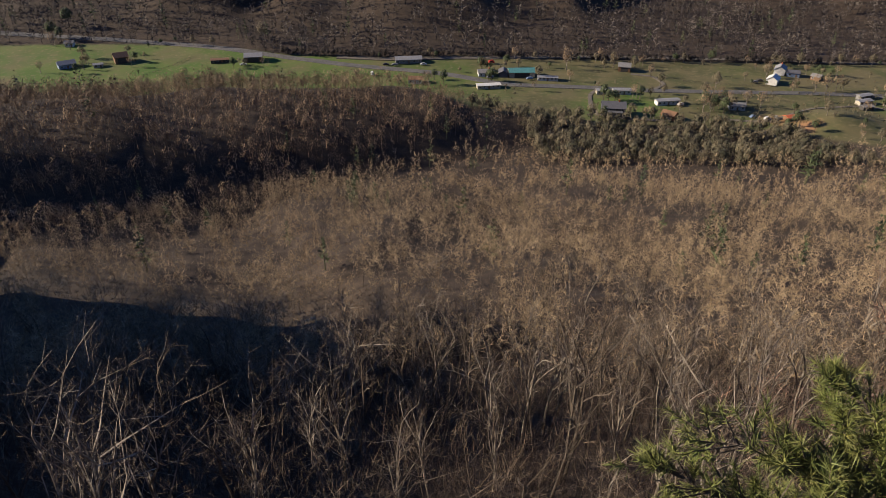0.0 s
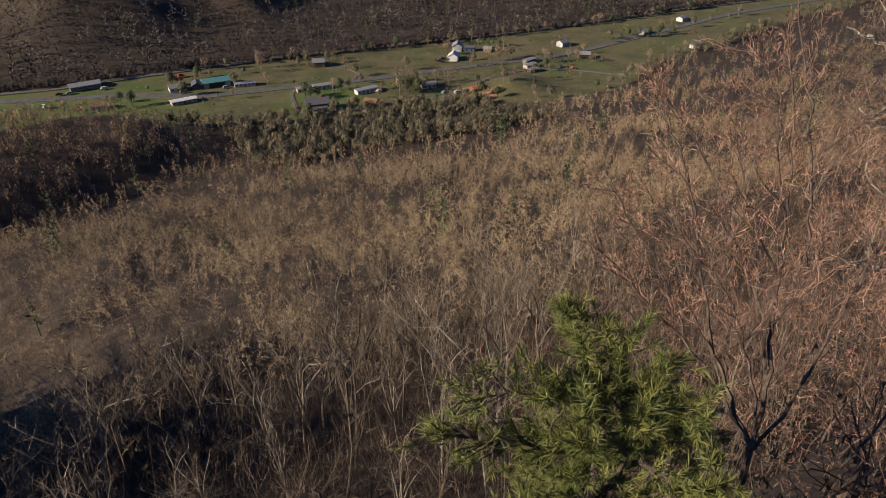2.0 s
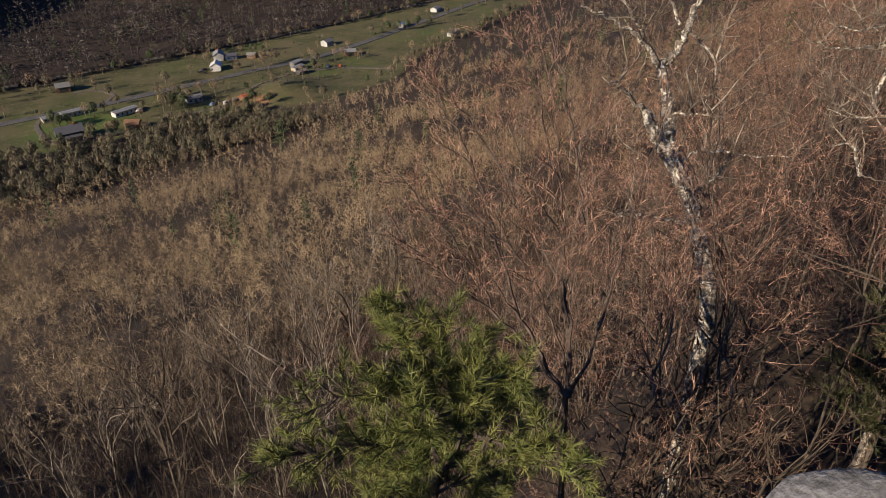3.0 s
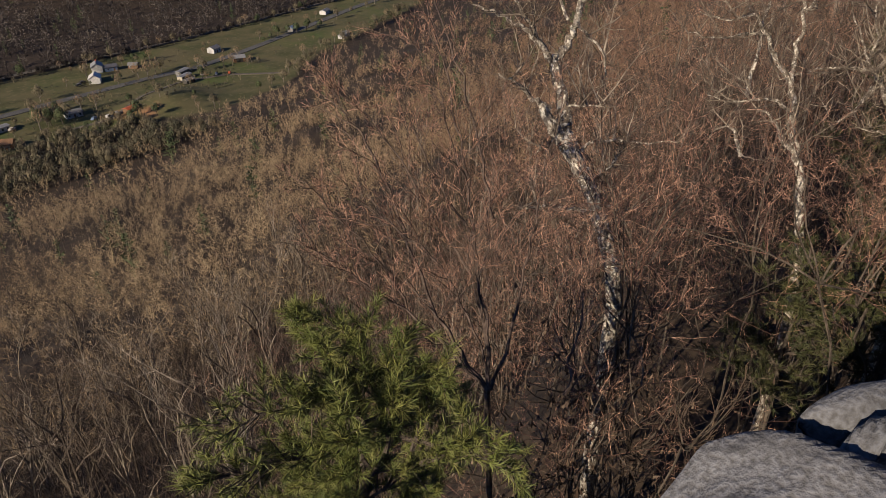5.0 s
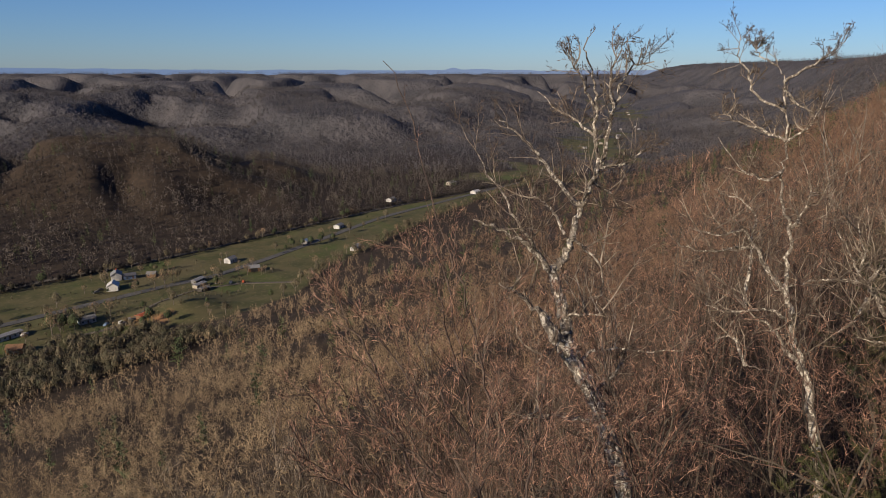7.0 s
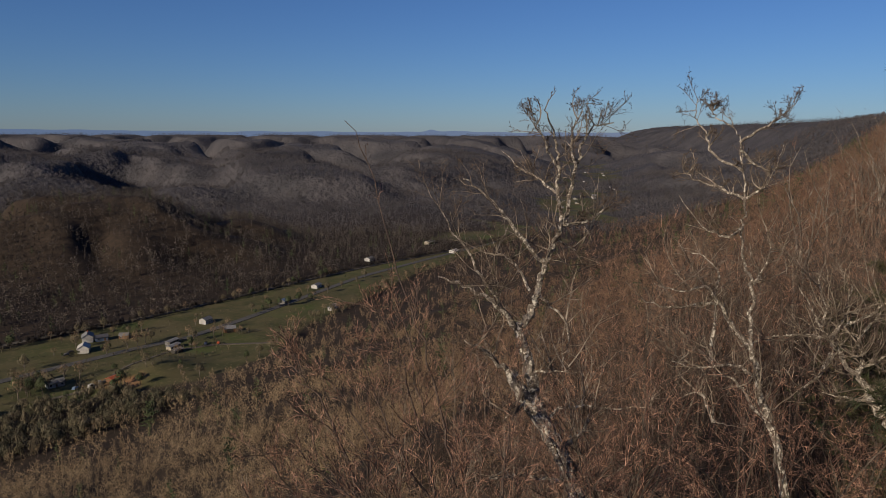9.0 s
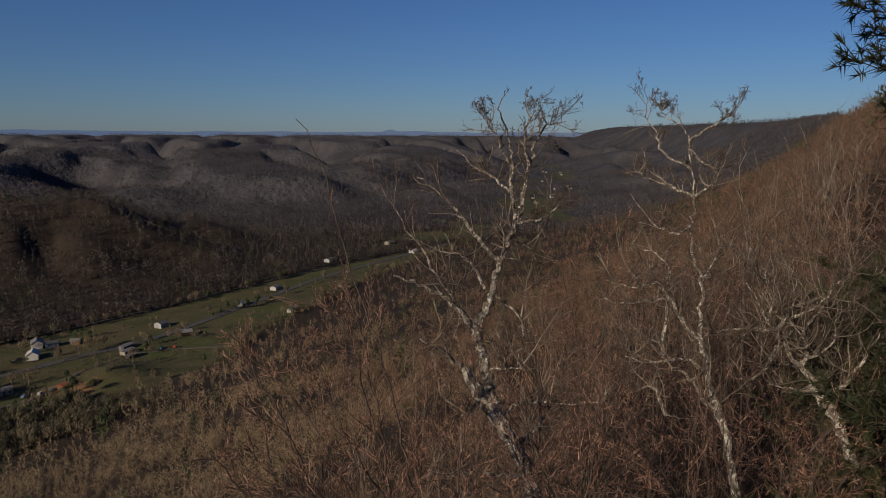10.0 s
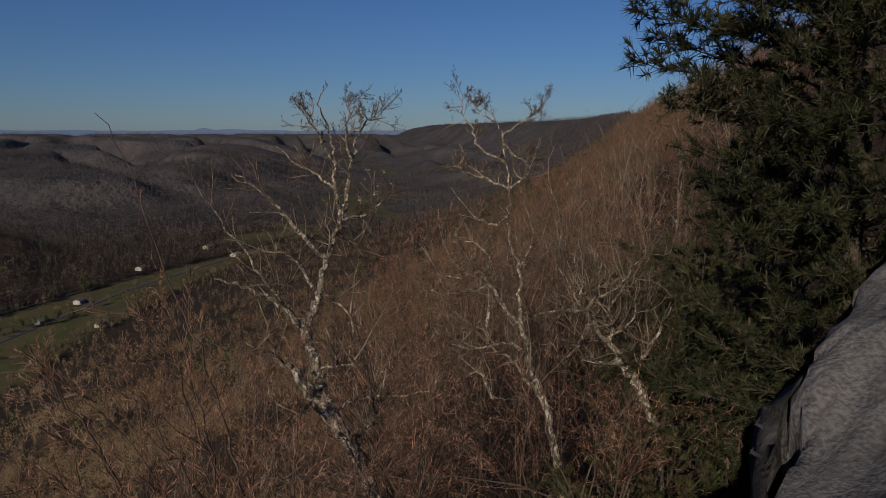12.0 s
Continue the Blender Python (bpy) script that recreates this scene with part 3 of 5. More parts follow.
# weeds and low bushes about the yards
TUFT = [puff(rng, h, 34, 0.3) for h in rng.uniform(1.5, 3.0, 6)]
x, y = np.concatenate([rng.uniform(190, 335, 200), rng.uniform(-240, 480, 260)]), np.concatenate([rng.uniform(352, 412, 200), rng.uniform(370, 500, 260)])
k = meadow(x, y) > 0.5
wood_mass("yard_brush", TUFT, x[k], y[k], rng, (0.5, 1.7), SHRUBS, "low weeds and bushes about the yards and fields")
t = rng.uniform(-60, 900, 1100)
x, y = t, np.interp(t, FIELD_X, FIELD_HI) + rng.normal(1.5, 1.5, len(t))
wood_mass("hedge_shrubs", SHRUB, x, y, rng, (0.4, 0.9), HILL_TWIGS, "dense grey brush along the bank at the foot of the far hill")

# ---- the outlook: rock, pines and bare trees close by ----
def rooted(x, y):
    return np.array([x, y, float(height(x, y)) - 0.4])


class GuidedTree:
    """A tree whose trunk and main limbs run through given points, seen from the outlook as (turn, rise, more reach); boughs and
    twigs grow by themselves."""

    def __init__(self, name, label, reach, stem, radius, rng, bark, twig_mat, twig=0.008, ratio=0.4, kids=10, rough=0.02):
        self.tree, self.reach, self.rng, self.bark, self.twig_mat = new(name), reach, rng, bark, twig_mat
        self.twig, self.ratio, self.kids, self.rough = twig, ratio, kids, rough
        self.boughs, self.spray = Strands(), Strands()
        line = self.points(stem)
        self.foot = rooted(line[0][0], line[0][1])
        self.tree.location = self.foot
        line = eased([self.foot] + line, rng, rough) - self.foot
        wood = Strands()
        wood.tube(line, np.interp(np.linspace(0, 1, len(line)), [0, 0.3, 0.5, 1], [radius * 1.1, radius * 0.8, radius * 0.42, radius * 0.06]), 9)
        part("trunk", wood.mesh("trunk", bark), None, self.tree)
        self.paths = [line[len(line) // 3:]]
        branchy(self.boughs, self.spray, line, radius * 0.16, radius * 0.06, rng, 1, 5, 0.03, twig, 5, 0.6, 0.35, 0.72, 1.3, False, 0.5)
        tagged(self.tree, label, "tree", "trees at the cliff edge")

    def points(self, line):
        return [away(p[0], p[1], self.reach + (p[2] if len(p) > 2 else 0)) for p in line]

    def limb(self, r, *line):
        wood = Strands()
        q = eased(self.points(line), self.rng, self.rough * 0.7) - self.foot
        wood.tube(q, np.linspace(r, r * 0.22, len(q)) * 1.15, 6)
        branchy(self.boughs, self.spray, q, r * 0.45, r * 0.14, self.rng, 1, self.kids, self.ratio, self.twig, 6, 0.85, 0.2, 0.2, 1.3)
        part("limb", wood.mesh("limb", self.bark), None, self.tree)
        self.paths.append(q)

    def grow(self, side=64):
        rng = self.rng
        for _ in range(side):
            q = self.paths[rng.integers(0, len(self.paths))]
            j = rng.integers(0, len(q) - 1)
            p = q[j] + (q[j + 1] - q[j]) * rng.uniform(0, 1)
            a = rng.uniform(0, 6.28)
            ln = rng.uniform(0.5, 1.3) if p[2] + self.foot[2] < 143.6 else rng.uniform(0.2, 0.45)
            d = (0.8 * math.cos(a), 0.8 * math.sin(a), rng.uniform(0.0, 0.9))
            branchy(self.boughs, self.spray, wander(rng, p, d, ln, 7, 0.22, 0.12), 0.013, 0.004, rng, 1, 6, 0.42, self.twig * 0.8, 4, 0.85, 0.15, 0.15, 1.3)
        tagged(part("bough", self.boughs.mesh("bough", BOUGH_BARK), None, self.tree), kind="stuff")
        tagged(part("crown", self.spray.mesh("crown", self.twig_mat), None, self.tree), kind="stuff")


RED_TWIGS = surf("red_brown_twigs", (0.05, 0.025, 0.019), (0.11, 0.058, 0.043), 0.7, 0.75, 0, 5, tone=(0.48, 0.29, 0.205))
TAN_TWIGS = surf("tan_twigs", (0.045, 0.03, 0.021), (0.08, 0.055, 0.037), 0.7, 0.8, 0, 5, tone=(0.15, 0.113, 0.08))
CROWN_TWIGS = surf("grey_crown_twigs", (0.05, 0.036, 0.028), (0.09, 0.066, 0.05), 0.7, 0.8, 0, 5, tone=(0.14, 0.105, 0.08))
BOUGH_BARK = surf("brown_bough_bark", (0.1, 0.08, 0.063), (0.29, 0.245, 0.195), 3.0, 0.85, 0.3, 5)
DRY_LEAF = surf("dry_oak_leaves", (0.075, 0.052, 0.036), (0.15, 0.108, 0.075), 2.0, 0.8, 0, 5, tone=(0.05, 0.03, 0.02))


OLIVE_NEEDLES = surf("olive_pine_needles", (0.022, 0.03, 0.01), (0.045, 0.052, 0.018), 2.0, 0.6, 0, 5, tone=(0.085, 0.08, 0.03))


def pine(name, label, foot, top, spread_r, whorls, rng, tuft=46, needle=0.13, first=0.3, dense=9, wide=0.006, extra=(), leaf_mat=NEEDLES, bare=0.3, blunt=0.25):
    """A hard pine: trunk, crooked boughs and tufts of long needles at the shoots."""
    tree = new(name)
    tree.location = foot
    wood, leaf = Strands(), Strands()
    top = np.asarray(top) - foot
    trunk = eased([(0, 0, 0), top * 0.5 + rng.normal(0, 0.15, 3), top], rng, 0.03)
    tall = np.linalg.norm(top)
    wood.tube(trunk, np.linspace(tall * 0.011, 0.015, len(trunk)), 7)
    boughs = []
    for k in range(whorls):
        s = first + (1 - first) * (k + rng.uniform(0, 1)) / whorls
        i = min(int(s * (len(trunk) - 1)), len(trunk) - 2)
        f = s * (len(trunk) - 1) - i
        p = trunk[i] * (1 - f) + trunk[i + 1] * f
        for _ in range(rng.integers(3, 6)):
            a = rng.uniform(0, 6.28)
            ln = spread_r * (blunt + (1 - blunt) * min(1.0, (1 - s) / (1 - first) * 1.6)) * rng.uniform(0.6, 1.1)
            boughs.append(wander(rng, p, (math.cos(a), math.sin(a), rng.uniform(-0.1, 0.35)), ln, 6, 0.13, 0.1))
    for p, q in extra:
        boughs.append(eased([p - foot, (p + q) / 2 - foot + rng.normal(0, 0.05, 3), q - foot], rng, 0.02))
    for q in boughs:
        wood.tube(q, np.linspace(0.02, 0.006, len(q)), 4)
        ln = np.linalg.norm(q[-1] - q[0])
        shoots = [(q[-1], q[-1] - q[-2])]
        for _ in range(max(3, int(dense * ln))):
            u = rng.uniform(bare, 1) * (len(q) - 1)
            j = min(int(u), len(q) - 2)
            p = q[j] + (q[j + 1] - q[j]) * (u - j)
            d = (q[j + 1] - q[j]) / (np.linalg.norm(q[j + 1] - q[j]) + 1e-9) + rng.normal(0, 0.6, 3) + (0, 0, 0.35)
            e = p + d / np.linalg.norm(d) * rng.uniform(0.12, 0.4) * min(1.0, ln)
            wood.tube([p, e], [0.007, 0.004], 3)
            shoots.append((e, e - p))
        for e, d in shoots:
            d = d / (np.linalg.norm(d) + 1e-9)
            w = d * 0.75 + rng.normal(0, 0.55, (tuft, 3))
            w /= np.linalg.norm(w, axis=1)[:, None]
            b = e - d * rng.uniform(0, 0.12, (tuft, 1))
            leaf.slivers(b, b + w * (needle * rng.uniform(0.7, 1.2, tuft))[:, None], wide, rng, np.clip(rng.normal(0.3, 0.25) + rng.normal(0, 0.1, tuft), 0, 1))
    part("trunk", wood.mesh("trunk", BARK), None, tree)
    tagged(part("foliage", leaf.mesh("foliage", leaf_mat), None, tree), kind="stuff")
    return tagged(tree, label, "pine tree")


rng = np.random.default_rng(23)

# the small pine below the drone
tip = away(-49.5, -39.0, 5.2, EARLY)
foot = rooted(tip[0] + 0.1, tip[1] + 0.1)
pine("small_pine", "young green pine with tufted needles at the cliff foot", foot, tip, 1.5, 14, rng, 44, 0.105, 0.62, 54, 0.0075, bare=0.1, blunt=0.3,
     extra=[(away(-52, -45, 5.3, EARLY), away(-50.5, -36.8, 5.1, EARLY)), (away(-54, -46, 5.3, EARLY), away(-54.5, -38.0, 5.1, EARLY)), (away(-55, -47, 5.3, EARLY), away(-58.5, -40.5, 5.1, EARLY)),
            (away(-50, -45, 5.3, EARLY), away(-46.5, -38.5, 5.1, EARLY)), (away(-52, -47, 5.3, EARLY), away(-54, -42, 4.9, EARLY)), (away(-50, -48, 5.3, EARLY), away(-48, -43, 4.8, EARLY)),
            (away(-56, -48, 5.3, EARLY), away(-62, -44.5, 5.1, EARLY)), (away(-50, -39, 5.3, EARLY), away(-44.2, -35.0, 5.0, EARLY)), (away(-50, -43, 5.3, EARLY), away(-36, -43, 5.0, EARLY)), (away(-52, -41, 5.3, EARLY), away(-59, -41.5, 5.0, EARLY)),
            (away(-50, -46, 5.4, EARLY), away(-31.5, -46.5, 5.1, EARLY)), (away(-54, -46, 5.3, EARLY), away(-67, -48, 5.2, EARLY))])

# red-twigged shrub that fans out from one foot
fan = new("sapling")
base = away(-63.5, -42.3, 7.4, EARLY)
foot = rooted(base[0], base[1])
fan.location = foot
spray, boughs = Strands(), Strands()
wood = Strands()
wood.tube(eased([foot - foot, (base - foot) * 0.6 + (0.15, -0.1, 0), base - foot], rng, 0.02), np.linspace(0.06, 0.034, 9), 6)
part("trunk", wood.mesh("trunk", RED_BARK), None, fan)


def sapling_stem(eye, r, *line, kids=19):
    stem = Strands()
    q = eased([away(p[0], p[1], 7.4 + (p[2] if len(p) > 2 else 0), eye) for p in line], rng, 0.018) - foot
    stem.tube(q, np.linspace(r, r * 0.25, len(q)), 5)
    branchy(boughs, spray, q, r * 0.6, 0.004, rng, 1 if kids > 5 else 0, kids, 0.3 if kids > 5 else 0.08, 0.0066, 7, 0.75, 0.22, 0.2, 1.2)
    part("stem", stem.mesh("stem", RED_BARK), None, fan)


sapling_stem(EARLY, 0.026, (-63.5, -42.3), (-62.8, -36.4), (-62.1, -33.7), (-61.4, -30.0), (-61.0, -26.4), (-60.2, -22.3), (-58.9, -16.6), (-57.6, -14.0))
sapling_stem(EARLY, 0.024, (-63.5, -42.3), (-59.5, -38.3, -0.10), (-57.4, -35.6, -0.20), (-55.3, -30.9, -0.30), (-53.8, -25.9, -0.40), (-51.6, -21.7, -0.50), (-49.9, -19.4, -0.60))
sapling_stem(EARLY, 0.018, (-63.0, -38.2), (-61.7, -33.7, -0.08), (-59.5, -30.5, -0.16), (-56.9, -26.8, -0.24), (-54.0, -22.7, -0.32), (-50.9, -18.6, -0.40))
sapling_stem(EARLY, 0.02, (-63.3, -42.3), (-59.5, -39.2, -0.25), (-55.0, -35.8, -0.50), (-50.7, -33.5, -0.75), (-45.8, -29.7, -1.00))
sapling_stem(EARLY, 0.02, (-63.7, -42.3), (-65.4, -38.1, 0.12), (-66.4, -33.5, 0.24), (-67.1, -28.9, 0.36), (-67.6, -25.2, 0.48), (-68.8, -18.5, 0.60))
sapling_stem(EARLY, 0.018, (-71.6, -42.1), (-71.9, -39.4, 0.20), (-72.4, -35.7, 0.40), (-72.3, -30.8, 0.60), (-72.4, -25.3, 0.80))
sapling_stem(EARLY, 0.012, (-61.0, -26.4), (-59.4, -21.9, 0.13), (-58.0, -17.4, 0.27), (-55.7, -14.0, 0.40))
sapling_stem(EARLY, 0.012, (-62.0, -33.7), (-63.7, -29.1, 0.17), (-64.4, -24.5, 0.33), (-64.4, -19.1, 0.50))
sapling_stem(EARLY, 0.014, (-61.4, -30.0), (-58.4, -25.9, -0.07), (-56.5, -22.3, -0.13), (-54.7, -16.5, -0.20))
sapling_stem(EARLY, 0.012, (-55.0, -35.8), (-53.0, -32.2, -0.27), (-49.1, -27.9, -0.53), (-46.4, -25.0, -0.80))
sapling_stem(EARLY, 0.014, (-63.3, -40.9), (-61.2, -36.5, -0.15), (-58.4, -32.4, -0.30), (-54.2, -29.1, -0.45), (-49.8, -25.7, -0.60))
sapling_stem(EYE, 0.014, (-60.4, -28.0), (-59.4, -23.8), (-57.7, -16.7), (-55.4, -11.1), (-53.6, -3.4), (-51.7, 1.3), kids=5)
tagged(part("bough", boughs.mesh("bough", RED_BARK), None, fan), kind="stuff")
tagged(part("crown", spray.mesh("crown", RED_TWIGS), None, fan), kind="stuff")
tagged(fan, "leafless red-brown sapling fanning out from one foot", "tree", "trees at the cliff edge")

# pale trunk with a broken stub, forked crown above
pale = GuidedTree("pale_tree", "pale lichened tree with a broken stub and bare forked crown", 10.0, [(-73.0, -32.8), (-70.9, -27.9), (-69.6, -25.1), (-68.1, -23.3), (-67.2, -20.9), (-66.5, -18.3), (-65.7, -15.7), (-66.7, -14.3), (-67.3, -12.8), (-67.6, -10.9), (-68.0, -9.6), (-68.6, -8.3), (-69.1, -7.0), (-68.5, -4.6), (-68.7, -2.6), (-68.5, -0.6), (-67.7, 1.4), (-67.5, 2.8)], 0.11, rng, PALE_BARK, CROWN_TWIGS)
pale.limb(0.04, (-65.7, -15.7), (-64.3, -14.0, -0.15), (-62.9, -13.0, -0.30), (-61.0, -12.1, -0.45), (-58.9, -11.4, -0.60))
pale.limb(0.034, (-67.9, -10.2), (-66.9, -9.6, -0.10), (-65.1, -7.4, -0.20), (-64.2, -6.1, -0.30), (-62.8, -4.7, -0.40), (-61.0, -3.4, -0.50))
pale.limb(0.02, (-66.6, -12.5), (-65.6, -10.7, 0.10), (-64.7, -9.8, 0.20), (-63.7, -9.3, 0.30))
pale.limb(0.03, (-69.1, -7.1), (-69.6, -4.9, 0.08), (-70.0, -2.6, 0.16), (-70.4, -0.8, 0.24), (-71.3, 0.9, 0.32), (-72.7, 1.0, 0.40))
pale.limb(0.02, (-70.0, -2.6), (-69.5, -0.6, 0.17), (-70.0, 1.2, 0.33), (-70.7, 2.6, 0.50))
pale.limb(0.018, (-68.7, -2.6), (-67.7, -1.1, -0.13), (-67.0, 0.5, -0.27), (-66.1, 1.8, -0.40))
pale.limb(0.022, (-69.1, -7.1), (-70.7, -6.9, 0.13), (-72.4, -5.8, 0.27), (-73.4, -5.1, 0.40))
pale.limb(0.04, (-65.6, -19.2), (-64.0, -18.4, -0.17), (-62.6, -17.2, -0.33), (-61.0, -16.6, -0.50))
pale.limb(0.024, (-65.1, -15.4), (-63.7, -13.0, -0.23), (-62.2, -10.7, -0.45), (-60.1, -7.6, -0.68), (-58.3, -5.0, -0.90))
pale.limb(0.018, (-66.3, -19.0), (-68.0, -18.9, -0.15), (-70.0, -18.9, -0.30))
pale.limb(0.04, (-68.6, -24.8), (-70.3, -24.2, 0.07), (-71.6, -23.0, 0.13), (-72.1, -21.3, 0.20))
pale.limb(0.026, (-68.1, -22.9), (-69.2, -21.5, 0.10), (-72.0, -21.4, 0.20), (-76.3, -21.0, 0.30))
pale.limb(0.02, (-67.1, -21.0), (-65.7, -21.9, -0.15), (-64.5, -22.8, -0.30))
pale.limb(0.03, (-70.4, -27.1), (-68.5, -27.1, -0.20), (-65.5, -26.8, -0.40), (-63.1, -27.2, -0.60))
pale.limb(0.024, (-69.6, -25.1), (-71.3, -26.6, 0.17), (-73.2, -26.9, 0.33), (-75.4, -25.0, 0.50))
pale.limb(0.018, (-67.3, -12.9), (-69.5, -14.6, 0.13), (-70.0, -16.8, 0.27), (-69.4, -18.6, 0.40))
pale.limb(0.018, (-68.5, -4.6), (-66.9, -3.3, 0.17), (-65.3, -2.4, 0.33), (-64.1, -1.2, 0.50))
pale.limb(0.016, (-68.6, -8.3), (-70.2, -9.1, 0.30), (-71.4, -10.9, 0.60))
pale.grow()

stub = Strands()
stub.tube(eased([away(-69.8, -25.4, 10), away(-67.6, -22.6, 9.95), away(-66.2, -20.8, 9.95), away(-65.0, -19.0, 9.9)], rng, 0.015), np.interp(np.linspace(0, 1, 13), [0, 0.6, 1], [0.1, 0.115, 0.05]), 8)
part("stub", stub.mesh("stub", PALE_BARK), None, new("dead_trunk"), "broken pale wood")
tagged(bpy.data.objects["dead_trunk"], "broken pale dead stem leaning on the forked tree", "dead tree")

# slender pale tree beside it
slender = GuidedTree("slender_tree", "slender pale-barked leafless tree with upright limbs", 12.0, [(-88.2, -28.7), (-87.0, -25.6), (-86.5, -23.2), (-85.5, -20.9), (-84.9, -19.2), (-84.4, -17.2), (-83.7, -15.6), (-83.8, -14.4), (-83.8, -11.8), (-83.4, -10.2), (-82.8, -8.9), (-82.7, -6.8), (-82.7, -4.7), (-82.4, -2.6), (-82.1, -0.5), (-81.6, 0.6), (-80.7, 1.8)], 0.066, rng, PALE_BARK, CROWN_TWIGS)
slender.limb(0.02, (-82.1, -0.5), (-83.6, 0.5, -0.10), (-84.8, 1.5, -0.20), (-85.7, 2.4, -0.30))
slender.limb(0.02, (-82.4, -2.6), (-80.2, -1.4, 0.10), (-79.6, 0.3, 0.20), (-78.8, 1.4, 0.30), (-78.9, 2.8, 0.40))
slender.limb(0.036, (-83.7, -15.6), (-82.3, -14.1, -0.12), (-81.4, -12.5, -0.24), (-80.3, -11.3, -0.36), (-78.7, -12.0, -0.48), (-76.5, -11.5, -0.60))
slender.limb(0.034, (-85.3, -20.6), (-84.4, -20.1, -0.10), (-83.5, -18.8, -0.20), (-82.6, -18.1, -0.30), (-81.4, -18.0, -0.40))
slender.limb(0.03, (-81.1, -17.2), (-81.1, -15.1, 0.08), (-81.2, -12.1, 0.16), (-81.2, -10.3, 0.24), (-80.2, -9.1, 0.32), (-78.5, -8.8, 0.40))
slender.limb(0.022, (-83.7, -11.0), (-84.6, -9.3, 0.15), (-84.8, -7.8, 0.30))
slender.limb(0.022, (-82.7, -4.7), (-81.1, -3.9, 0.17), (-79.2, -3.4, 0.33), (-78.2, -2.7, 0.50))
slender.limb(0.022, (-82.7, -6.8), (-81.7, -7.7, -0.13), (-80.0, -7.0, -0.27), (-78.1, -4.6, -0.40))
slender.limb(0.024, (-81.4, -12.5), (-79.8, -12.8, -0.27), (-77.7, -13.4, -0.53), (-75.3, -12.5, -0.80))
slender.limb(0.026, (-84.6, -18.0), (-82.8, -17.0, -0.23), (-80.3, -17.7, -0.47), (-78.1, -17.3, -0.70))
slender.limb(0.016, (-82.2, -1.0), (-83.3, -2.2, 0.17), (-84.6, -2.6, 0.33), (-85.0, -0.5, 0.50))
slender.limb(0.018, (-82.7, -4.7), (-84.0, -3.8, 0.10), (-84.8, -2.1, 0.20))
slender.limb(0.03, (-81.6, -21.5), (-80.9, -19.8, 0.10), (-80.2, -19.4, 0.20), (-79.2, -19.9, 0.30))
slender.limb(0.014, (-81.6, 0.6), (-80.6, 1.1, 0.07), (-79.9, 1.8, 0.13), (-80.4, 2.6, 0.20))
slender.grow()

# crooked pale oak
crooked = GuidedTree("crooked_tree", "crooked pale-barked tree with a wide low fork", 13.0, [(-95.7, -23.9), (-94.2, -21.0), (-93.1, -19.1), (-92.3, -18.6), (-91.6, -17.3), (-90.8, -16.5), (-90.0, -15.6), (-89.4, -14.7), (-88.5, -13.8), (-87.9, -12.6), (-87.2, -11.5), (-86.4, -9.9)], 0.09, rng, PALE_BARK, CROWN_TWIGS)
crooked.limb(0.042, (-89.4, -15.4), (-88.8, -17.0, -0.20), (-87.4, -18.5, -0.40))
crooked.limb(0.034, (-91.1, -16.6), (-91.4, -15.2, 0.10), (-90.9, -14.3, 0.20), (-91.2, -13.6, 0.30))
crooked.limb(0.03, (-89.2, -14.4), (-89.9, -13.2, 0.13), (-90.2, -12.1, 0.27), (-90.2, -10.4, 0.40))
crooked.limb(0.026, (-90.0, -13.3), (-91.5, -12.4, 0.17), (-92.6, -11.1, 0.33), (-93.6, -9.6, 0.50))
crooked.limb(0.024, (-91.0, -16.3), (-92.1, -15.7, 0.07), (-93.0, -14.7, 0.13), (-93.1, -13.0, 0.20))
crooked.limb(0.028, (-92.0, -18.3), (-90.6, -18.3, -0.20), (-88.9, -18.3, -0.40))
crooked.limb(0.03, (-89.1, -14.4), (-88.0, -14.3, -0.10), (-86.9, -14.4, -0.20), (-85.0, -14.9, -0.30), (-83.1, -15.7, -0.40))
crooked.limb(0.04, (-92.4, -18.5), (-94.0, -17.6, 0.07), (-95.1, -15.1, 0.13), (-95.9, -13.5, 0.20))
crooked.limb(0.02, (-88.5, -13.8), (-88.8, -12.1, 0.13), (-88.1, -10.6, 0.27), (-88.3, -8.9, 0.40))
crooked.limb(0.02, (-91.2, -13.6), (-92.0, -12.5, 0.20), (-92.4, -11.7, 0.40))
crooked.grow()

# dark pine that leans over the rock
foot = rooted(*away(-107, 0, 11.5)[:2])
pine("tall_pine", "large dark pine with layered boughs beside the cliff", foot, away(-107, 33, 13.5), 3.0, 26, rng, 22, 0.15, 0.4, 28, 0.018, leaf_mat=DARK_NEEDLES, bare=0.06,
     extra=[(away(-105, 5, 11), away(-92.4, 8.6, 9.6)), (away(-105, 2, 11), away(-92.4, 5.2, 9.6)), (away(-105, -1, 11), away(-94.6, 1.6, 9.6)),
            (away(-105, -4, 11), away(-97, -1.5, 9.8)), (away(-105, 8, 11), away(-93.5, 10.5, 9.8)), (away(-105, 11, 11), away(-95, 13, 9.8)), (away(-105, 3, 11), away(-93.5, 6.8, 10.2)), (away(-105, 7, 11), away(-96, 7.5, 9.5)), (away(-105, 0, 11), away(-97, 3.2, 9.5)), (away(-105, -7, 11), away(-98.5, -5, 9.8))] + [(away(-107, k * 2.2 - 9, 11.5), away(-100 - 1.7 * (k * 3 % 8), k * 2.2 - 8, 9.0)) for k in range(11)])
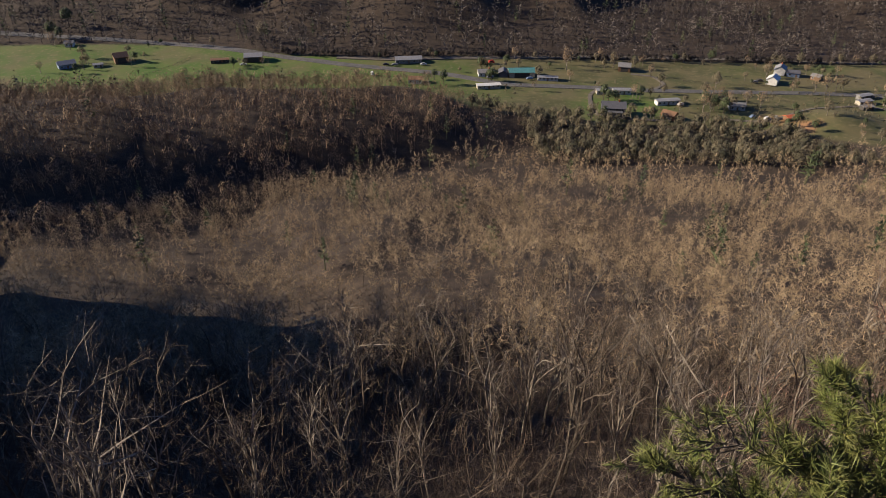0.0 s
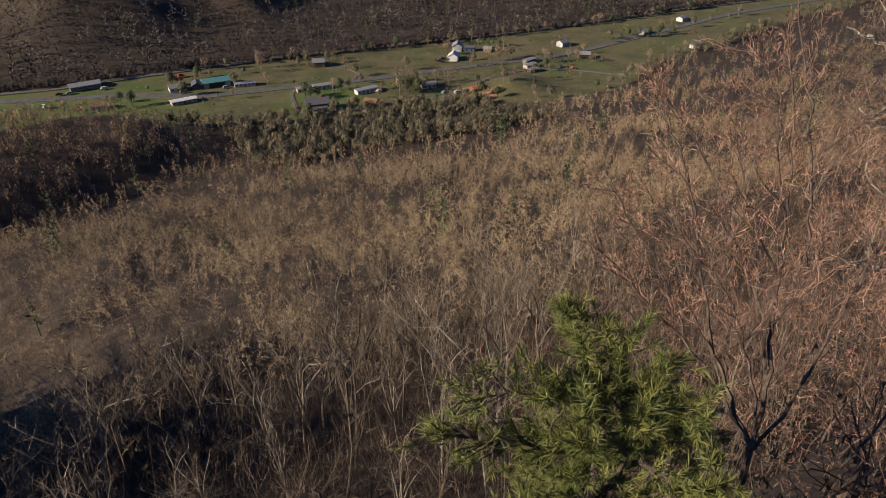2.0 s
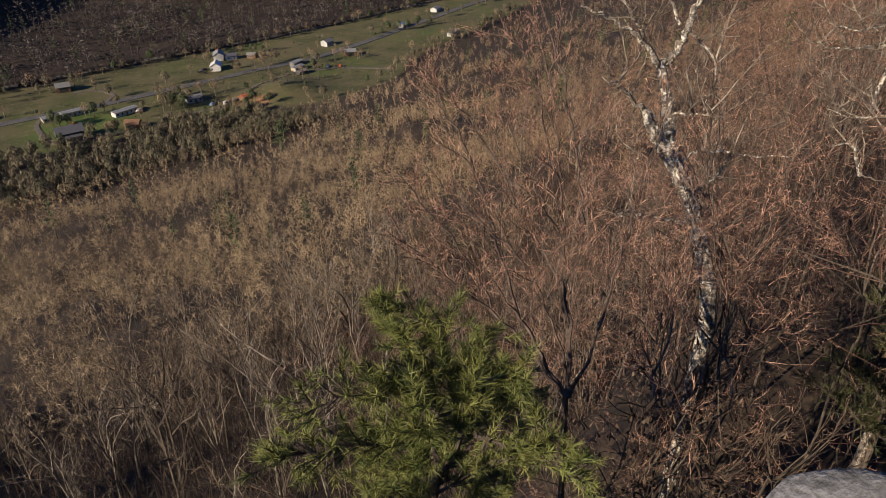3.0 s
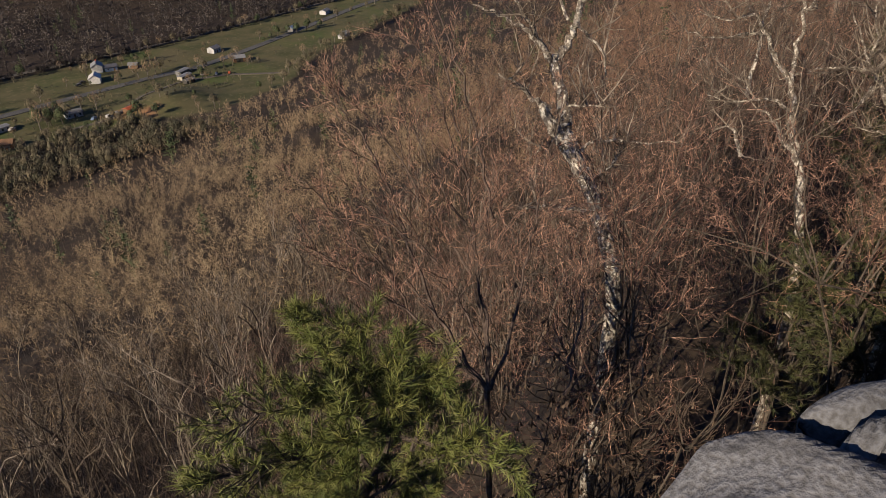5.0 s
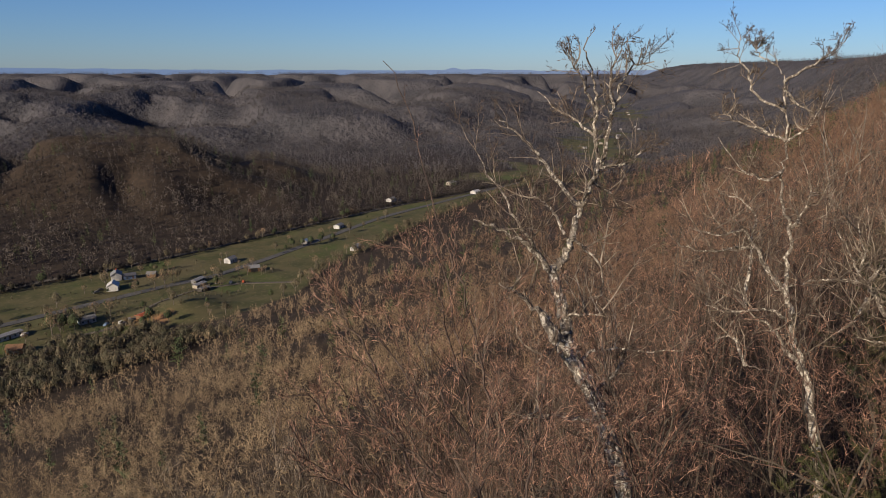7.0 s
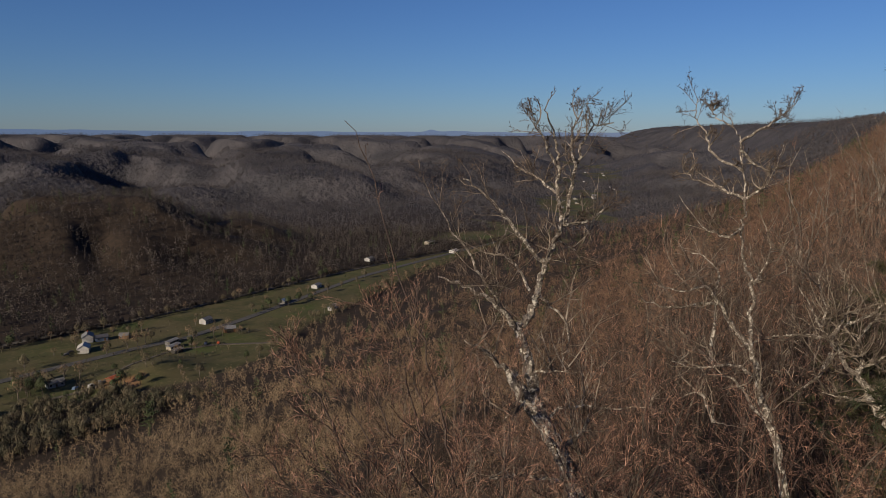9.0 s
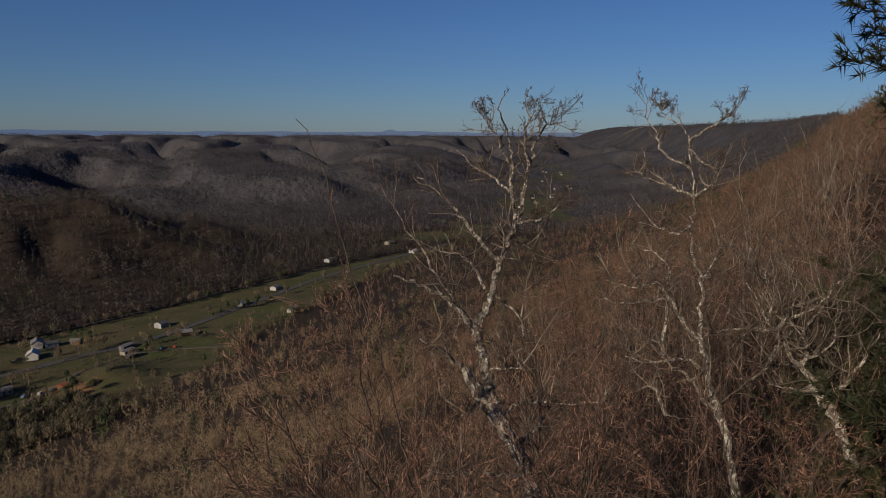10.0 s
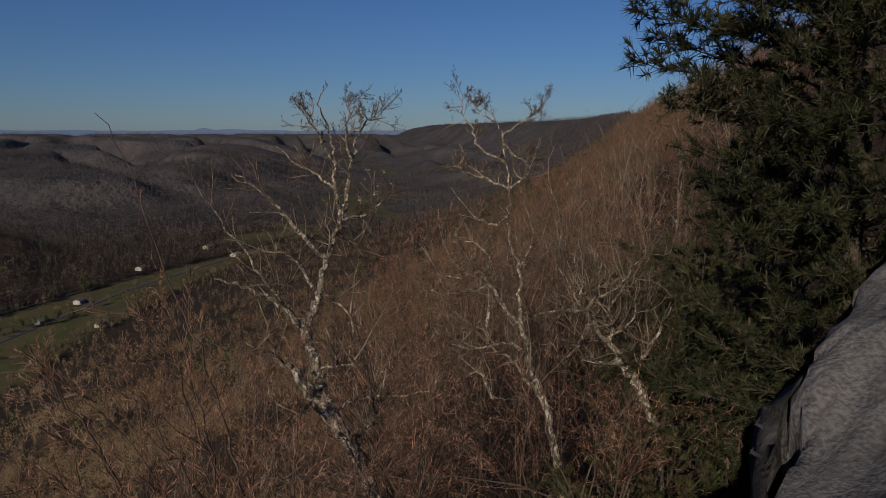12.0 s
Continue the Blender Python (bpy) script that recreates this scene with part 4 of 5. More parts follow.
# near-black needles: the shade beside the cliff is put into their colour
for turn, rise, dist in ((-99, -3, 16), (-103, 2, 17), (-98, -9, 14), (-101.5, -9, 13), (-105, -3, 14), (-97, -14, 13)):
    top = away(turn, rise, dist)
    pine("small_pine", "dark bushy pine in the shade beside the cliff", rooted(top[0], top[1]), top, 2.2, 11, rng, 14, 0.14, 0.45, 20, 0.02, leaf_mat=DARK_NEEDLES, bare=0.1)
for turn, rise, dist, tall in ((-95.8, -21, 11, 2.2), (-97.5, -8, 15, 4.5), (-88.5, -27, 11, 1.2), (-92.5, -9, 16.5, 4.0)):
    top = away(turn, rise, dist)
    foot = rooted(top[0], top[1])
    pine("small_pine", "young yellow-green pine in the brush by the cliff", foot, top, 1.0 + 0.2 * tall, 9, rng, 26, 0.11, 0.6, 24, 0.01, leaf_mat=OLIVE_NEEDLES, bare=0.1)


# the cliff rock: a rounded shoulder with cracks and ledges
def cliff():
    lip = eased([away(-60, -74, 4.6, EARLY), away(-76, -53, 4.3, EARLY), away(-86.5, -43.7, 4.5, EARLY), away(-92.8, -40.2, 4.7, EARLY), away(-98.5, -35.0, 4.9, EARLY), away(-99.8, -27, 5.3), away(-100.0, -22.3, 5.7), away(-101.0, -18.8, 6.0), away(-103.4, -14.8, 6.5), away(-106.8, -10, 7.2), away(-110.0, -6, 8.2), away(-114, 0, 10), away(-126, 6, 13)], rng, 0.0, 16)
    run = np.r_[0, np.cumsum(np.linalg.norm(np.diff(lip, axis=0), axis=1))]
    notch = run[np.argmin(np.linalg.norm(lip - away(-91.6, -41.0, 4.65, EARLY), axis=1))]
    off = run - notch
    hump = 0.4 * np.exp(-((off + 0.4) / 0.35) ** 2) + 0.35 * np.exp(-((off - 0.4) / 0.35) ** 2)
    lip = lip + np.array([-0.02, 0.1, 0.2]) * hump[:, None] - np.array([0, 0.2, 0.3]) * np.exp(-(off / 0.1) ** 2)[:, None]
    n = len(lip)
    rows, cols = n, 91
    v = np.zeros((rows, cols, 3))
    inward = np.array([0.25, -1.0, 0.12])
    inward /= np.linalg.norm(inward)
    for j in range(cols):
        s = (j - 36) / 54                      # below 0 the outer face, above 0 the top
        if s <= 0:
            down = -s * 1.5
            v[:, j] = lip + np.array([-0.03, 0.22, -0.1]) * math.sin(min(1, down * 2) * 1.57) + np.array([0.05, 0.25, -9.5]) * down ** 1.5
        else:
            v[:, j] = lip + inward * 7 * s ** 1.2 + np.array([0, 0, 0.75]) * math.sin(min(1.0, s * 1.6) * 1.57)
    x, y, z = v[..., 0], v[..., 1], v[..., 2]
    # beds that run along the lip, with dark cracks between
    across = np.concatenate([np.zeros((rows, 1)), np.cumsum(np.linalg.norm(np.diff(v, axis=1), axis=2), axis=1)], 1)
    across = across - across[:, 36:37]
    along = np.broadcast_to(run[:, None], across.shape)
    k = across * 0.62 + 0.16 * along + 0.55 * waves(along * 0.5, across, 3.2, 31, 3)
    crack = np.exp(-((k - np.round(k)) / 0.055) ** 2) * ease(-0.35, 0.15, waves(along, across, 3.0, 37, 2))
    lump = 0.15 * waves(along * 0.45, across, 1.9, 33, 4) + 0.025 * waves(along, across * 1.5, 0.7, 34, 4) + 0.06 * (k - np.floor(k))
    nrm = np.cross(np.gradient(v, axis=0), np.gradient(v, axis=1))
    nrm /= np.linalg.norm(nrm, axis=2)[..., None] + 1e-9
    if nrm[:, -5, 2].mean() < 0:
        nrm = -nrm
    late = ease(notch + 0.9, notch + 1.8, along)
    seam = np.exp(-((along - notch + 0.55 * across) / 0.1) ** 2) * ease(3.0, 0.8, across) * ease(-1.5, -0.3, across)
    v = v + nrm * (lump * (0.35 + 0.65 * late) - 0.55 * crack * late - 0.4 * seam)[..., None]
    # a lower ledge along the upper edge, its black crust and its shade put into one dark tone, with pale gaps
    high = ease(0.3, 0.42, np.arange(rows) / rows)[:, None]
    ledge = ease(0.64, 0.5, across + 0.25 * waves(along, across, 2.4, 41, 3)) * high
    v = v - nrm * 0.45 * ledge[..., None]
    crust_and_shade = ledge * ease(-0.5, -0.2, waves(along, across * 0.6, 0.6, 42, 3)) * 0.95
    i = np.arange(rows - 1)[:, None] * cols + np.arange(cols - 1)[None]
    t = np.concatenate([np.stack([i, i + 1, i + cols + 1], -1).reshape(-1, 3), np.stack([i, i + cols + 1, i + cols], -1).reshape(-1, 3)])
    ob = new("cliff_rock", tri_mesh("cliff_rock", v.reshape(-1, 3), t, ROCK, tone=crust_and_shade.ravel(), smooth=True))
    return tagged(ob, "grey weathered sandstone shoulder with cracks at the cliff top", "rock")


cliff()


# brush with dry hanging leaves on the ledge
def brush(turn, rise, dist, tall, rng, leafy, red):
    turn = max(turn, -82 - 0.5 * (rise + 43))
    top = away(turn, rise, dist)
    bush = new("brush")
    foot = rooted(top[0], top[1])
    bush.location = foot
    wood, spray, leaf = Strands(), Strands(), Strands()
    o = top - foot - (0, 0, tall)
    q = eased([np.zeros(3), o * 0.35 + rng.normal(0, 0.4, 3), o * 0.7 + rng.normal(0, 0.35, 3), o], rng, 0.05)
    wood.tube(q, np.linspace(0.02, 0.014, len(q)), 4)
    for _ in range(6):
        d = rng.normal(0, 0.55, 3) + (0, 0, 1.0)
        q = wander(rng, o, d, tall * rng.uniform(0.7, 1.2), 6, 0.2, 0.05)
        branchy(wood, spray, q, 0.014, 0.005, rng, 1, 5, 0.5, 0.0055, 7, 0.9, 0.1, 0.2, 1.6, True)
        if leafy:
            n = 9
            u = rng.integers(2, 6, n)
            b = q[u] + rng.normal(0, tall * 0.16, (n, 3))
            for _ in range(3):
                e = b + np.stack([rng.normal(0, 0.04, n), rng.normal(0, 0.04, n), rng.uniform(-0.15, -0.06, n)], 1)
                leaf.slivers(e, b, 0.035, rng, rng.uniform(0, 1, n))
    tagged(part("stem", wood.mesh("stem", BARK), None, bush), kind="stuff")
    tagged(part("crown", spray.mesh("crown", RED_TWIGS if red else TAN_TWIGS), None, bush), kind="stuff")
    if leafy:
        tagged(part("foliage", leaf.mesh("foliage", DRY_LEAF), None, bush, "dry tan hanging leaves"), kind="stuff")
    return tagged(bush, "tangled brush with dry tan leaves hanging on it" if leafy else "leafless tangled brush at the cliff edge", "shrub", "brush at the cliff edge")


for k in range(26):
    turn = rng.uniform(-86, -60)
    brush(turn, rng.uniform(-48, -29) - max(0.0, -68 - turn) * 0.45, rng.uniform(7.5, 11), rng.uniform(1.2, 2.2), rng, k % 3 != 0, k % 2 == 0)
for k in range(9):
    brush(rng.uniform(-93, -62), rng.uniform(-27, -16), rng.uniform(7.8, 10), rng.uniform(1.6, 2.6), rng, False, True)
for k in range(16):
    brush(rng.uniform(-99, -62), rng.uniform(-28, -18), rng.uniform(11, 17), rng.uniform(2.0, 3.5), rng, k % 4 == 0, True)

# young trees that fill the slope below and beside the cliff
KINDS = []
for k in range(8):
    wood, spray = hardwood(rng, rng.uniform(10, 14), 6, 10, 7, 0.0095, 0.05)
    KINDS.append((wood.mesh("trunk", SLOPE_BARK if k == 3 else RED_BARK if k % 2 else BARK), spray.mesh("crown", (RED_TWIGS, RED_SLOPE, RED_TWIGS, TAN_TWIGS)[k % 4])))
x, y = spread(rng, -116, -40, 14, 46, 250, lambda x, y: (y > -24) & ((y > -3) | (np.hypot(x, y) > 17)))
for px, py in zip(x, y):
    tm, cm = KINDS[rng.integers(0, len(KINDS))]
    tree = new("young_tree")
    size = min(rng.uniform(0.75, 1.2), (144.6 - float(height(px, py))) / 13.5)
    tree.matrix_world = Matrix.LocRotScale((px, py, float(height(px, py)) - 0.3), Euler((0, 0, rng.uniform(0, 6.28))), [max(size, 0.35)] * 3)
    tagged(tree, "slim leafless young tree with reddish-brown twigs", "tree", "young trees below the cliff")
    part("trunk", tm, None, tree)
    tagged(part("crown", cm, None, tree), kind="stuff")

# ---- the valley: roads, houses, barns, cars, trees in the fields ----
TAR = surf("worn_asphalt", (0.07, 0.068, 0.066), (0.1, 0.096, 0.09), 0.2, 0.9, 0.1, 9, world_space=True)
GRAVEL = surf("pale_gravel", (0.085, 0.075, 0.06), (0.125, 0.108, 0.087), 0.3, 0.95, 0.1, 9, world_space=True)


def strip(name, label, line, width, mat, lift):
    """A road laid over the ground along a line."""
    pts = np.asarray(line, float)
    k = np.linspace(0, len(pts) - 1, (len(pts) - 1) * 12 + 1)
    p = np.stack([np.interp(k, np.arange(len(pts)), pts[:, c]) for c in range(2)], 1)
    for _ in range(6):
        p[1:-1] = (p[:-2] + 2 * p[1:-1] + p[2:]) / 4
    d = np.gradient(p, axis=0)
    d /= np.linalg.norm(d, axis=1)[:, None]
    s = np.stack([-d[:, 1], d[:, 0]], 1) * width / 2
    rows = [np.c_[p + s * f, height(*(p + s * f).T) + h] for f, h in ((-1.05, lift - 0.5), (-1, lift), (0, lift + 0.05), (1, lift), (1.05, lift - 0.5))]
    v = np.stack(rows, 1)
    n, m = v.shape[:2]
    i = np.arange(n - 1)[:, None] * m + np.arange(m - 1)[None]
    t = np.concatenate([np.stack([i, i + m, i + m + 1], -1).reshape(-1, 3), np.stack([i, i + m + 1, i + 1], -1).reshape(-1, 3)])
    return tagged(new(name, tri_mesh(name, v.reshape(-1, 3), t, mat)), label, name, kind="structure")


strip("road", "grey two-lane valley road", [(-300, 590), (-138, 545), (-70, 515), (-11, 489), (52, 467), (91, 442), (141, 434), (182, 424), (230, 418), (292, 410), (326, 401), (380, 404), (450, 412), (560, 425), (700, 420), (850, 410)], 6.5, TAR, 0.35)
strip("road", "pale rail bed along the foot of the far hill", [(-20, 505), (21, 497), (103, 497), (186, 493), (270, 485), (369, 468), (500, 459), (640, 447), (800, 416)], 5.0, GRAVEL, 0.6)
strip("road", "pale gravel drive to the dark-roofed house", [(150, 432), (140, 420), (135, 400), (134, 386), (150, 377), (170, 372)], 2.6, GRAVEL, 0.3)
strip("road", "gravel track round the paddock", [(182, 424), (196, 436), (194, 452), (180, 458)], 2.4, GRAVEL, 0.3)
strip("road", "dusty farm track along the yard", [(200, 372), (232, 364), (262, 378), (298, 386), (326, 372), (350, 340)], 3.0, GRAVEL, 0.3)

PAINT = {k: surf(f"{k}_paint", tuple(0.92 * x for x in c), c, 0.6, 0.6, 0.05, 6) for k, c in {
    "white": (0.5, 0.49, 0.47), "cream": (0.36, 0.32, 0.25), "brown": (0.16, 0.09, 0.05), "orange": (0.3, 0.13, 0.05), "grey": (0.17, 0.165, 0.16),
    "slate": (0.09, 0.09, 0.1), "teal": (0.07, 0.2, 0.2), "rust": (0.4, 0.1, 0.04), "silver": (0.2, 0.2, 0.205), "dark": (0.05, 0.045, 0.04), "red": (0.45, 0.03, 0.02), "blue": (0.16, 0.22, 0.32)}.items()}
PANE = bpy.data.materials.new("window_glass")
PANE.use_nodes = True
PANE.node_tree.nodes["Principled BSDF"].inputs["Base Color"].default_value = (0.02, 0.025, 0.03, 1)
PANE.node_tree.nodes["Principled BSDF"].inputs["Roughness"].default_value = 0.08


def box(bm, x0, x1, y0, y1, z0, z1, bevel=0.0):
    r = bmesh.ops.create_cube(bm, size=1.0)
    bmesh.ops.scale(bm, vec=(x1 - x0, y1 - y0, z1 - z0), verts=r["verts"])
    bmesh.ops.translate(bm, vec=((x0 + x1) / 2, (y0 + y1) / 2, (z0 + z1) / 2), verts=r["verts"])
    if bevel:
        bmesh.ops.bevel(bm, geom=list({e for v in r["verts"] for e in v.link_edges}), offset=bevel, segments=1, affect="EDGES")
    return bm


def prism(bm, profile, x0, x1):
    """A closed outline in y and z, drawn out along x."""
    a = [bm.verts.new((x0, y, z)) for y, z in profile]
    b = [bm.verts.new((x1, y, z)) for y, z in profile]
    bm.faces.new(a[::-1]), bm.faces.new(b)
    for i in range(len(profile)):
        j = (i + 1) % len(profile)
        bm.faces.new((a[i], a[j], b[j], b[i]))
    bmesh.ops.recalc_face_normals(bm, faces=bm.faces)
    return bm


def building(name, label, x, y, turn, long, deep, tall, wall, roof, pitch=0.45, windows=3, chimney=False, porch=False, open_front=False, category="house"):
    """Walls with gables, two roof slabs that overhang, windows in frames, a door."""
    ob = new(name)
    ob.matrix_world = pose(x, y, float(height(x, y)) - 0.15, 0, 0, turn)
    hx, hy, ridge_z = long / 2, deep / 2, tall + deep / 2 * pitch
    part("wall", prism(bmesh.new(), [(-hy, 0), (hy, 0), (hy, tall), (0, ridge_z), (-hy, tall)], -hx, hx), PAINT[wall], ob)
    o = 0.45
    for s in (-1, 1):
        e = (s * (hy + o), tall - o * pitch)
        bm = prism(bmesh.new(), [(0, ridge_z + 0.02), e, (e[0], e[1] + 0.2), (0, ridge_z + 0.22)], -hx - o, hx + o)
        part("roof_slab", bm, PAINT[roof], ob)
    if open_front:
        # a dark box in the wall stands for the shade inside the bay
        part("doorway_shade", box(bmesh.new(), -hx * 0.6, hx * 0.6, -hy - 0.03, -hy + 0.5, 0.1, tall * 0.85), PAINT["dark"], ob, "dark panel for the shaded open bay")
    storeys = 2 if tall > 4.5 else 1
    for s in range(storeys):
        for k in range(windows):
            wx = -hx + long * (k + 0.5) / windows
            z0 = 1.0 + s * 2.7
            if s == 0 and k == windows // 2 and not open_front:
                door = part("door", box(bmesh.new(), wx - 0.5, wx + 0.5, -hy - 0.06, -hy + 0.1, 0.15, 2.2), PAINT["brown"], ob)
                continue
            if open_front and s == 0:
                continue
            frm = part("window", box(bmesh.new(), wx - 0.6, wx + 0.6, -hy - 0.05, -hy + 0.1, z0, z0 + 1.25), PAINT["white"], ob)
            part("pane", box(bmesh.new(), wx - 0.5, wx + 0.5, -hy - 0.08, -hy, z0 + 0.1, z0 + 1.15), PANE, frm)
    if chimney:
        part("chimney", box(bmesh.new(), hx * 0.4, hx * 0.4 + 0.8, -0.4, 0.4, tall, ridge_z + 1.1), PAINT["rust"], ob)
    if porch:
        part("porch_roof", prism(bmesh.new(), [(-hy - 2.2, tall * 0.6), (-hy, tall * 0.75), (-hy, tall * 0.75 + 0.15), (-hy - 2.2, tall * 0.6 + 0.15)], -hx * 0.8, hx * 0.8), PAINT[roof], ob)
        for k in range(4):
            px = -hx * 0.75 + k * hx * 0.5
            part("porch_post", box(bmesh.new(), px - 0.08, px + 0.08, -hy - 2.1, -hy - 1.94, 0, tall * 0.6), PAINT["white"], ob)
    return tagged(ob, label, category, "buildings of the valley")


building("farmhouse", "two-storey house with a slate-dark roof and dark walls", 144, 386, -14, 13.5, 9, 5.2, "slate", "slate", 0.6, 4, True, True)
building("cabin", "small orange-brown timber cabin with a gable roof", 175, 376, -50, 8.0, 6, 3.0, "orange", "brown", 0.6, 2, False, True)
building("mobile_home", "long white mobile home with a pale metal roof", 183, 400, 4, 14.5, 4.6, 2.8, "white", "silver", 0.18, 5)
building("mobile_home", "white mobile home with a silver metal roof", 161, 421, -4, 11, 4.6, 2.8, "white", "silver", 0.22, 4)
building("shed", "small pale shed with a grey roof", 148, 422, -8, 6, 5, 2.6, "cream", "silver", 0.3, 2)
building("barn", "wide barn with a teal metal roof", 104, 460, -3, 17, 9, 3.6, "cream", "teal", 0.4, 4, False, False, True, "barn")
building("shed", "grey lean-to shed beside the teal-roofed barn", 92, 461, 80, 9, 6, 3.0, "slate", "slate", 0.5, 2)
building("chicken_house", "long low white poultry house", 120, 450, -10, 13, 4.5, 2.3, "white", "silver", 0.2, 5)
building("cottage", "white cottage with a grey roof", 80, 462, -2, 10, 7, 2.8, "white", "grey", 0.45, 3, True)
building("long_shed", "long beige low shed in the field", 78, 438, 3, 15, 5, 2.3, "cream", "white", 0.2, 5)
building("barn", "weathered brown barn under bare trees", 178, 466, -20, 8, 7, 3.6, "brown", "grey", 0.55, 2, False, False, True, "barn")
building("farmhouse", "white farmhouse with a bright metal roof", 285, 453, 55, 10, 7, 4.0, "white", "silver", 0.6, 3, True)
building("farmhouse", "white house with a steep bright roof by the road", 269, 433, 50, 9, 7, 3.6, "white", "white", 0.6, 3)
building("garage", "blue-grey garage beside the white farmhouse", 291, 447, -25, 8, 6, 3.0, "blue", "slate", 0.4, 2, category="garage")
building("shed", "small brown field shed with a pale roof", 303, 438, -55, 6, 5, 2.8, "brown", "grey", 0.5, 2)
building("mobile_home", "grey mobile home in a crowded yard", 312, 399, 15, 10, 4, 2.6, "grey", "silver", 0.2, 3)
building("mobile_home", "pale mobile home in a crowded yard", 305, 389, 12, 10, 4, 2.6, "cream", "silver", 0.2, 3)
building("shed", "dark shed beside the mobile homes", 300, 379, 5, 7, 4, 2.4, "dark", "grey", 0.3, 2)
building("cottage", "small grey-roofed house among dense trees", 222, 388, -15, 9, 6, 2.8, "white", "grey", 0.45, 3)
building("shed", "low rust-red roofed shed beside bare earth", 243, 363, 8, 8.5, 4.5, 2.0, "brown", "rust", 0.3, 2)
building("barn", "grey-roofed brown barn at the road", -78, 504, 4, 12, 8, 3.6, "brown", "silver", 0.45, 3, False, False, True, "barn")
building("long_shed", "long low dark cattle shed", -101, 503, 8, 12, 5, 2.2, "dark", "brown", 0.25, 4)
building("house", "blue-grey house below the woods", -204, 504, 30, 11, 7, 3.0, "blue", "silver", 0.5, 3)
building("house", "small white house at the hill foot", -216, 549, 5, 6, 5, 3.0, "white", "grey", 0.5, 2)
building("barn", "big weathered brown barn in the pasture", -170, 512, 25, 9, 8, 4.5, "brown", "brown", 0.6, 2, False, False, True, "barn")
building("shed", "small pale shed in the pasture", -183, 503, 20, 6, 4, 2.2, "cream", "silver", 0.3, 2)
building("cottage", "white cottage with a brown roof by the spur", 32, 452, -8, 9, 6, 2.8, "white", "brown", 0.5, 3)
building("house", "long grey house with a low roof by the road", 30, 492, 2, 18, 8, 2.8, "grey", "silver", 0.35, 5)
building("barn", "weathered grey barn on a knoll", 354, 388, -35, 8, 6, 3.2, "brown", "silver", 0.5, 2, False, False, True, "barn")
building("farmhouse", "white farmhouse behind the barnyard", 361, 421, 10, 8, 6, 3.4, "white", "grey", 0.5, 3)
building("long_shed", "long white shed at the edge of the woods", 447, 366, 20, 14, 5, 2.6, "white", "silver", 0.25, 4)
building("house", "grey house among evergreens", 440, 414, 10, 9, 6, 3.0, "grey", "blue", 0.5, 3)
building("house", "white house by the valley road", 501, 430, 15, 10, 6, 3.0, "white", "grey", 0.4, 3)
building("house", "pale house by the river bend", 640, 470, 10, 12, 7, 3.2, "white", "silver", 0.4, 3)
building("house", "white house in a far field", 742, 417, 0, 12, 7, 3.2, "white", "white", 0.4, 3)
building("barn", "pale barn in a far field", 785, 478, 0, 14, 8, 3.5, "cream", "silver", 0.4, 3, False, False, True, "barn")
far_rng = np.random.default_rng(77)
for k in range(14):
    t_ = far_rng.uniform(0, 1)
    bx, by = 1300 + 1500 * t_, 430 + 480 * t_ + far_rng.normal(0, 45)
    building("house", "distant white house down the valley", bx, by, far_rng.uniform(-40, 40), far_rng.uniform(7, 11), 6, 2.8, "white" if k % 3 else "cream", "grey" if k % 2 else "silver", 0.4, 3)


def lathe_wheel(r, w):
    bm = bmesh.new()
    bmesh.ops.create_cone(bm, cap_ends=True, segments=12, radius1=r, radius2=r, depth=w)
    bmesh.ops.rotate(bm, matrix=Matrix.Rotation(radians(90), 3, "X"), verts=bm.verts)
    return bm


def car(label, x, y, turn, colour, van=False):
    ob = new("car")
    ob.matrix_world = pose(x, y, float(height(x, y)) + 0.45, 0, 0, turn)
    bm = box(bmesh.new(), -2.2, 2.2, -0.9, 0.9, 0.3, 1.0, 0.15)
    part("body", bm, PAINT[colour], ob)
    bm = bmesh.new()
    top = 2.1 if van else 1.5
    prism(bm, [(-0.82, 0.98), (0.82, 0.98), (0.7, top), (-0.7, top)], -2.0 if van else -1.4, 1.3 if van else 0.9)
    cab = part("cabin", bm, PAINT[colour], ob)
    part("windscreen", prism(bmesh.new(), [(-0.84, 1.05), (0.84, 1.05), (0.75, top - 0.15), (-0.75, top - 0.15)], -1.2, 0.75), PANE, cab)
    for wx in (-1.35, 1.35):
        for wy in (-0.85, 0.85):
            w = part("wheel", lathe_wheel(0.33, 0.22), PAINT["dark"], ob)
            w.location = (wx, wy, 0.33)
    return tagged(ob, label, "car", "vehicles in the valley")


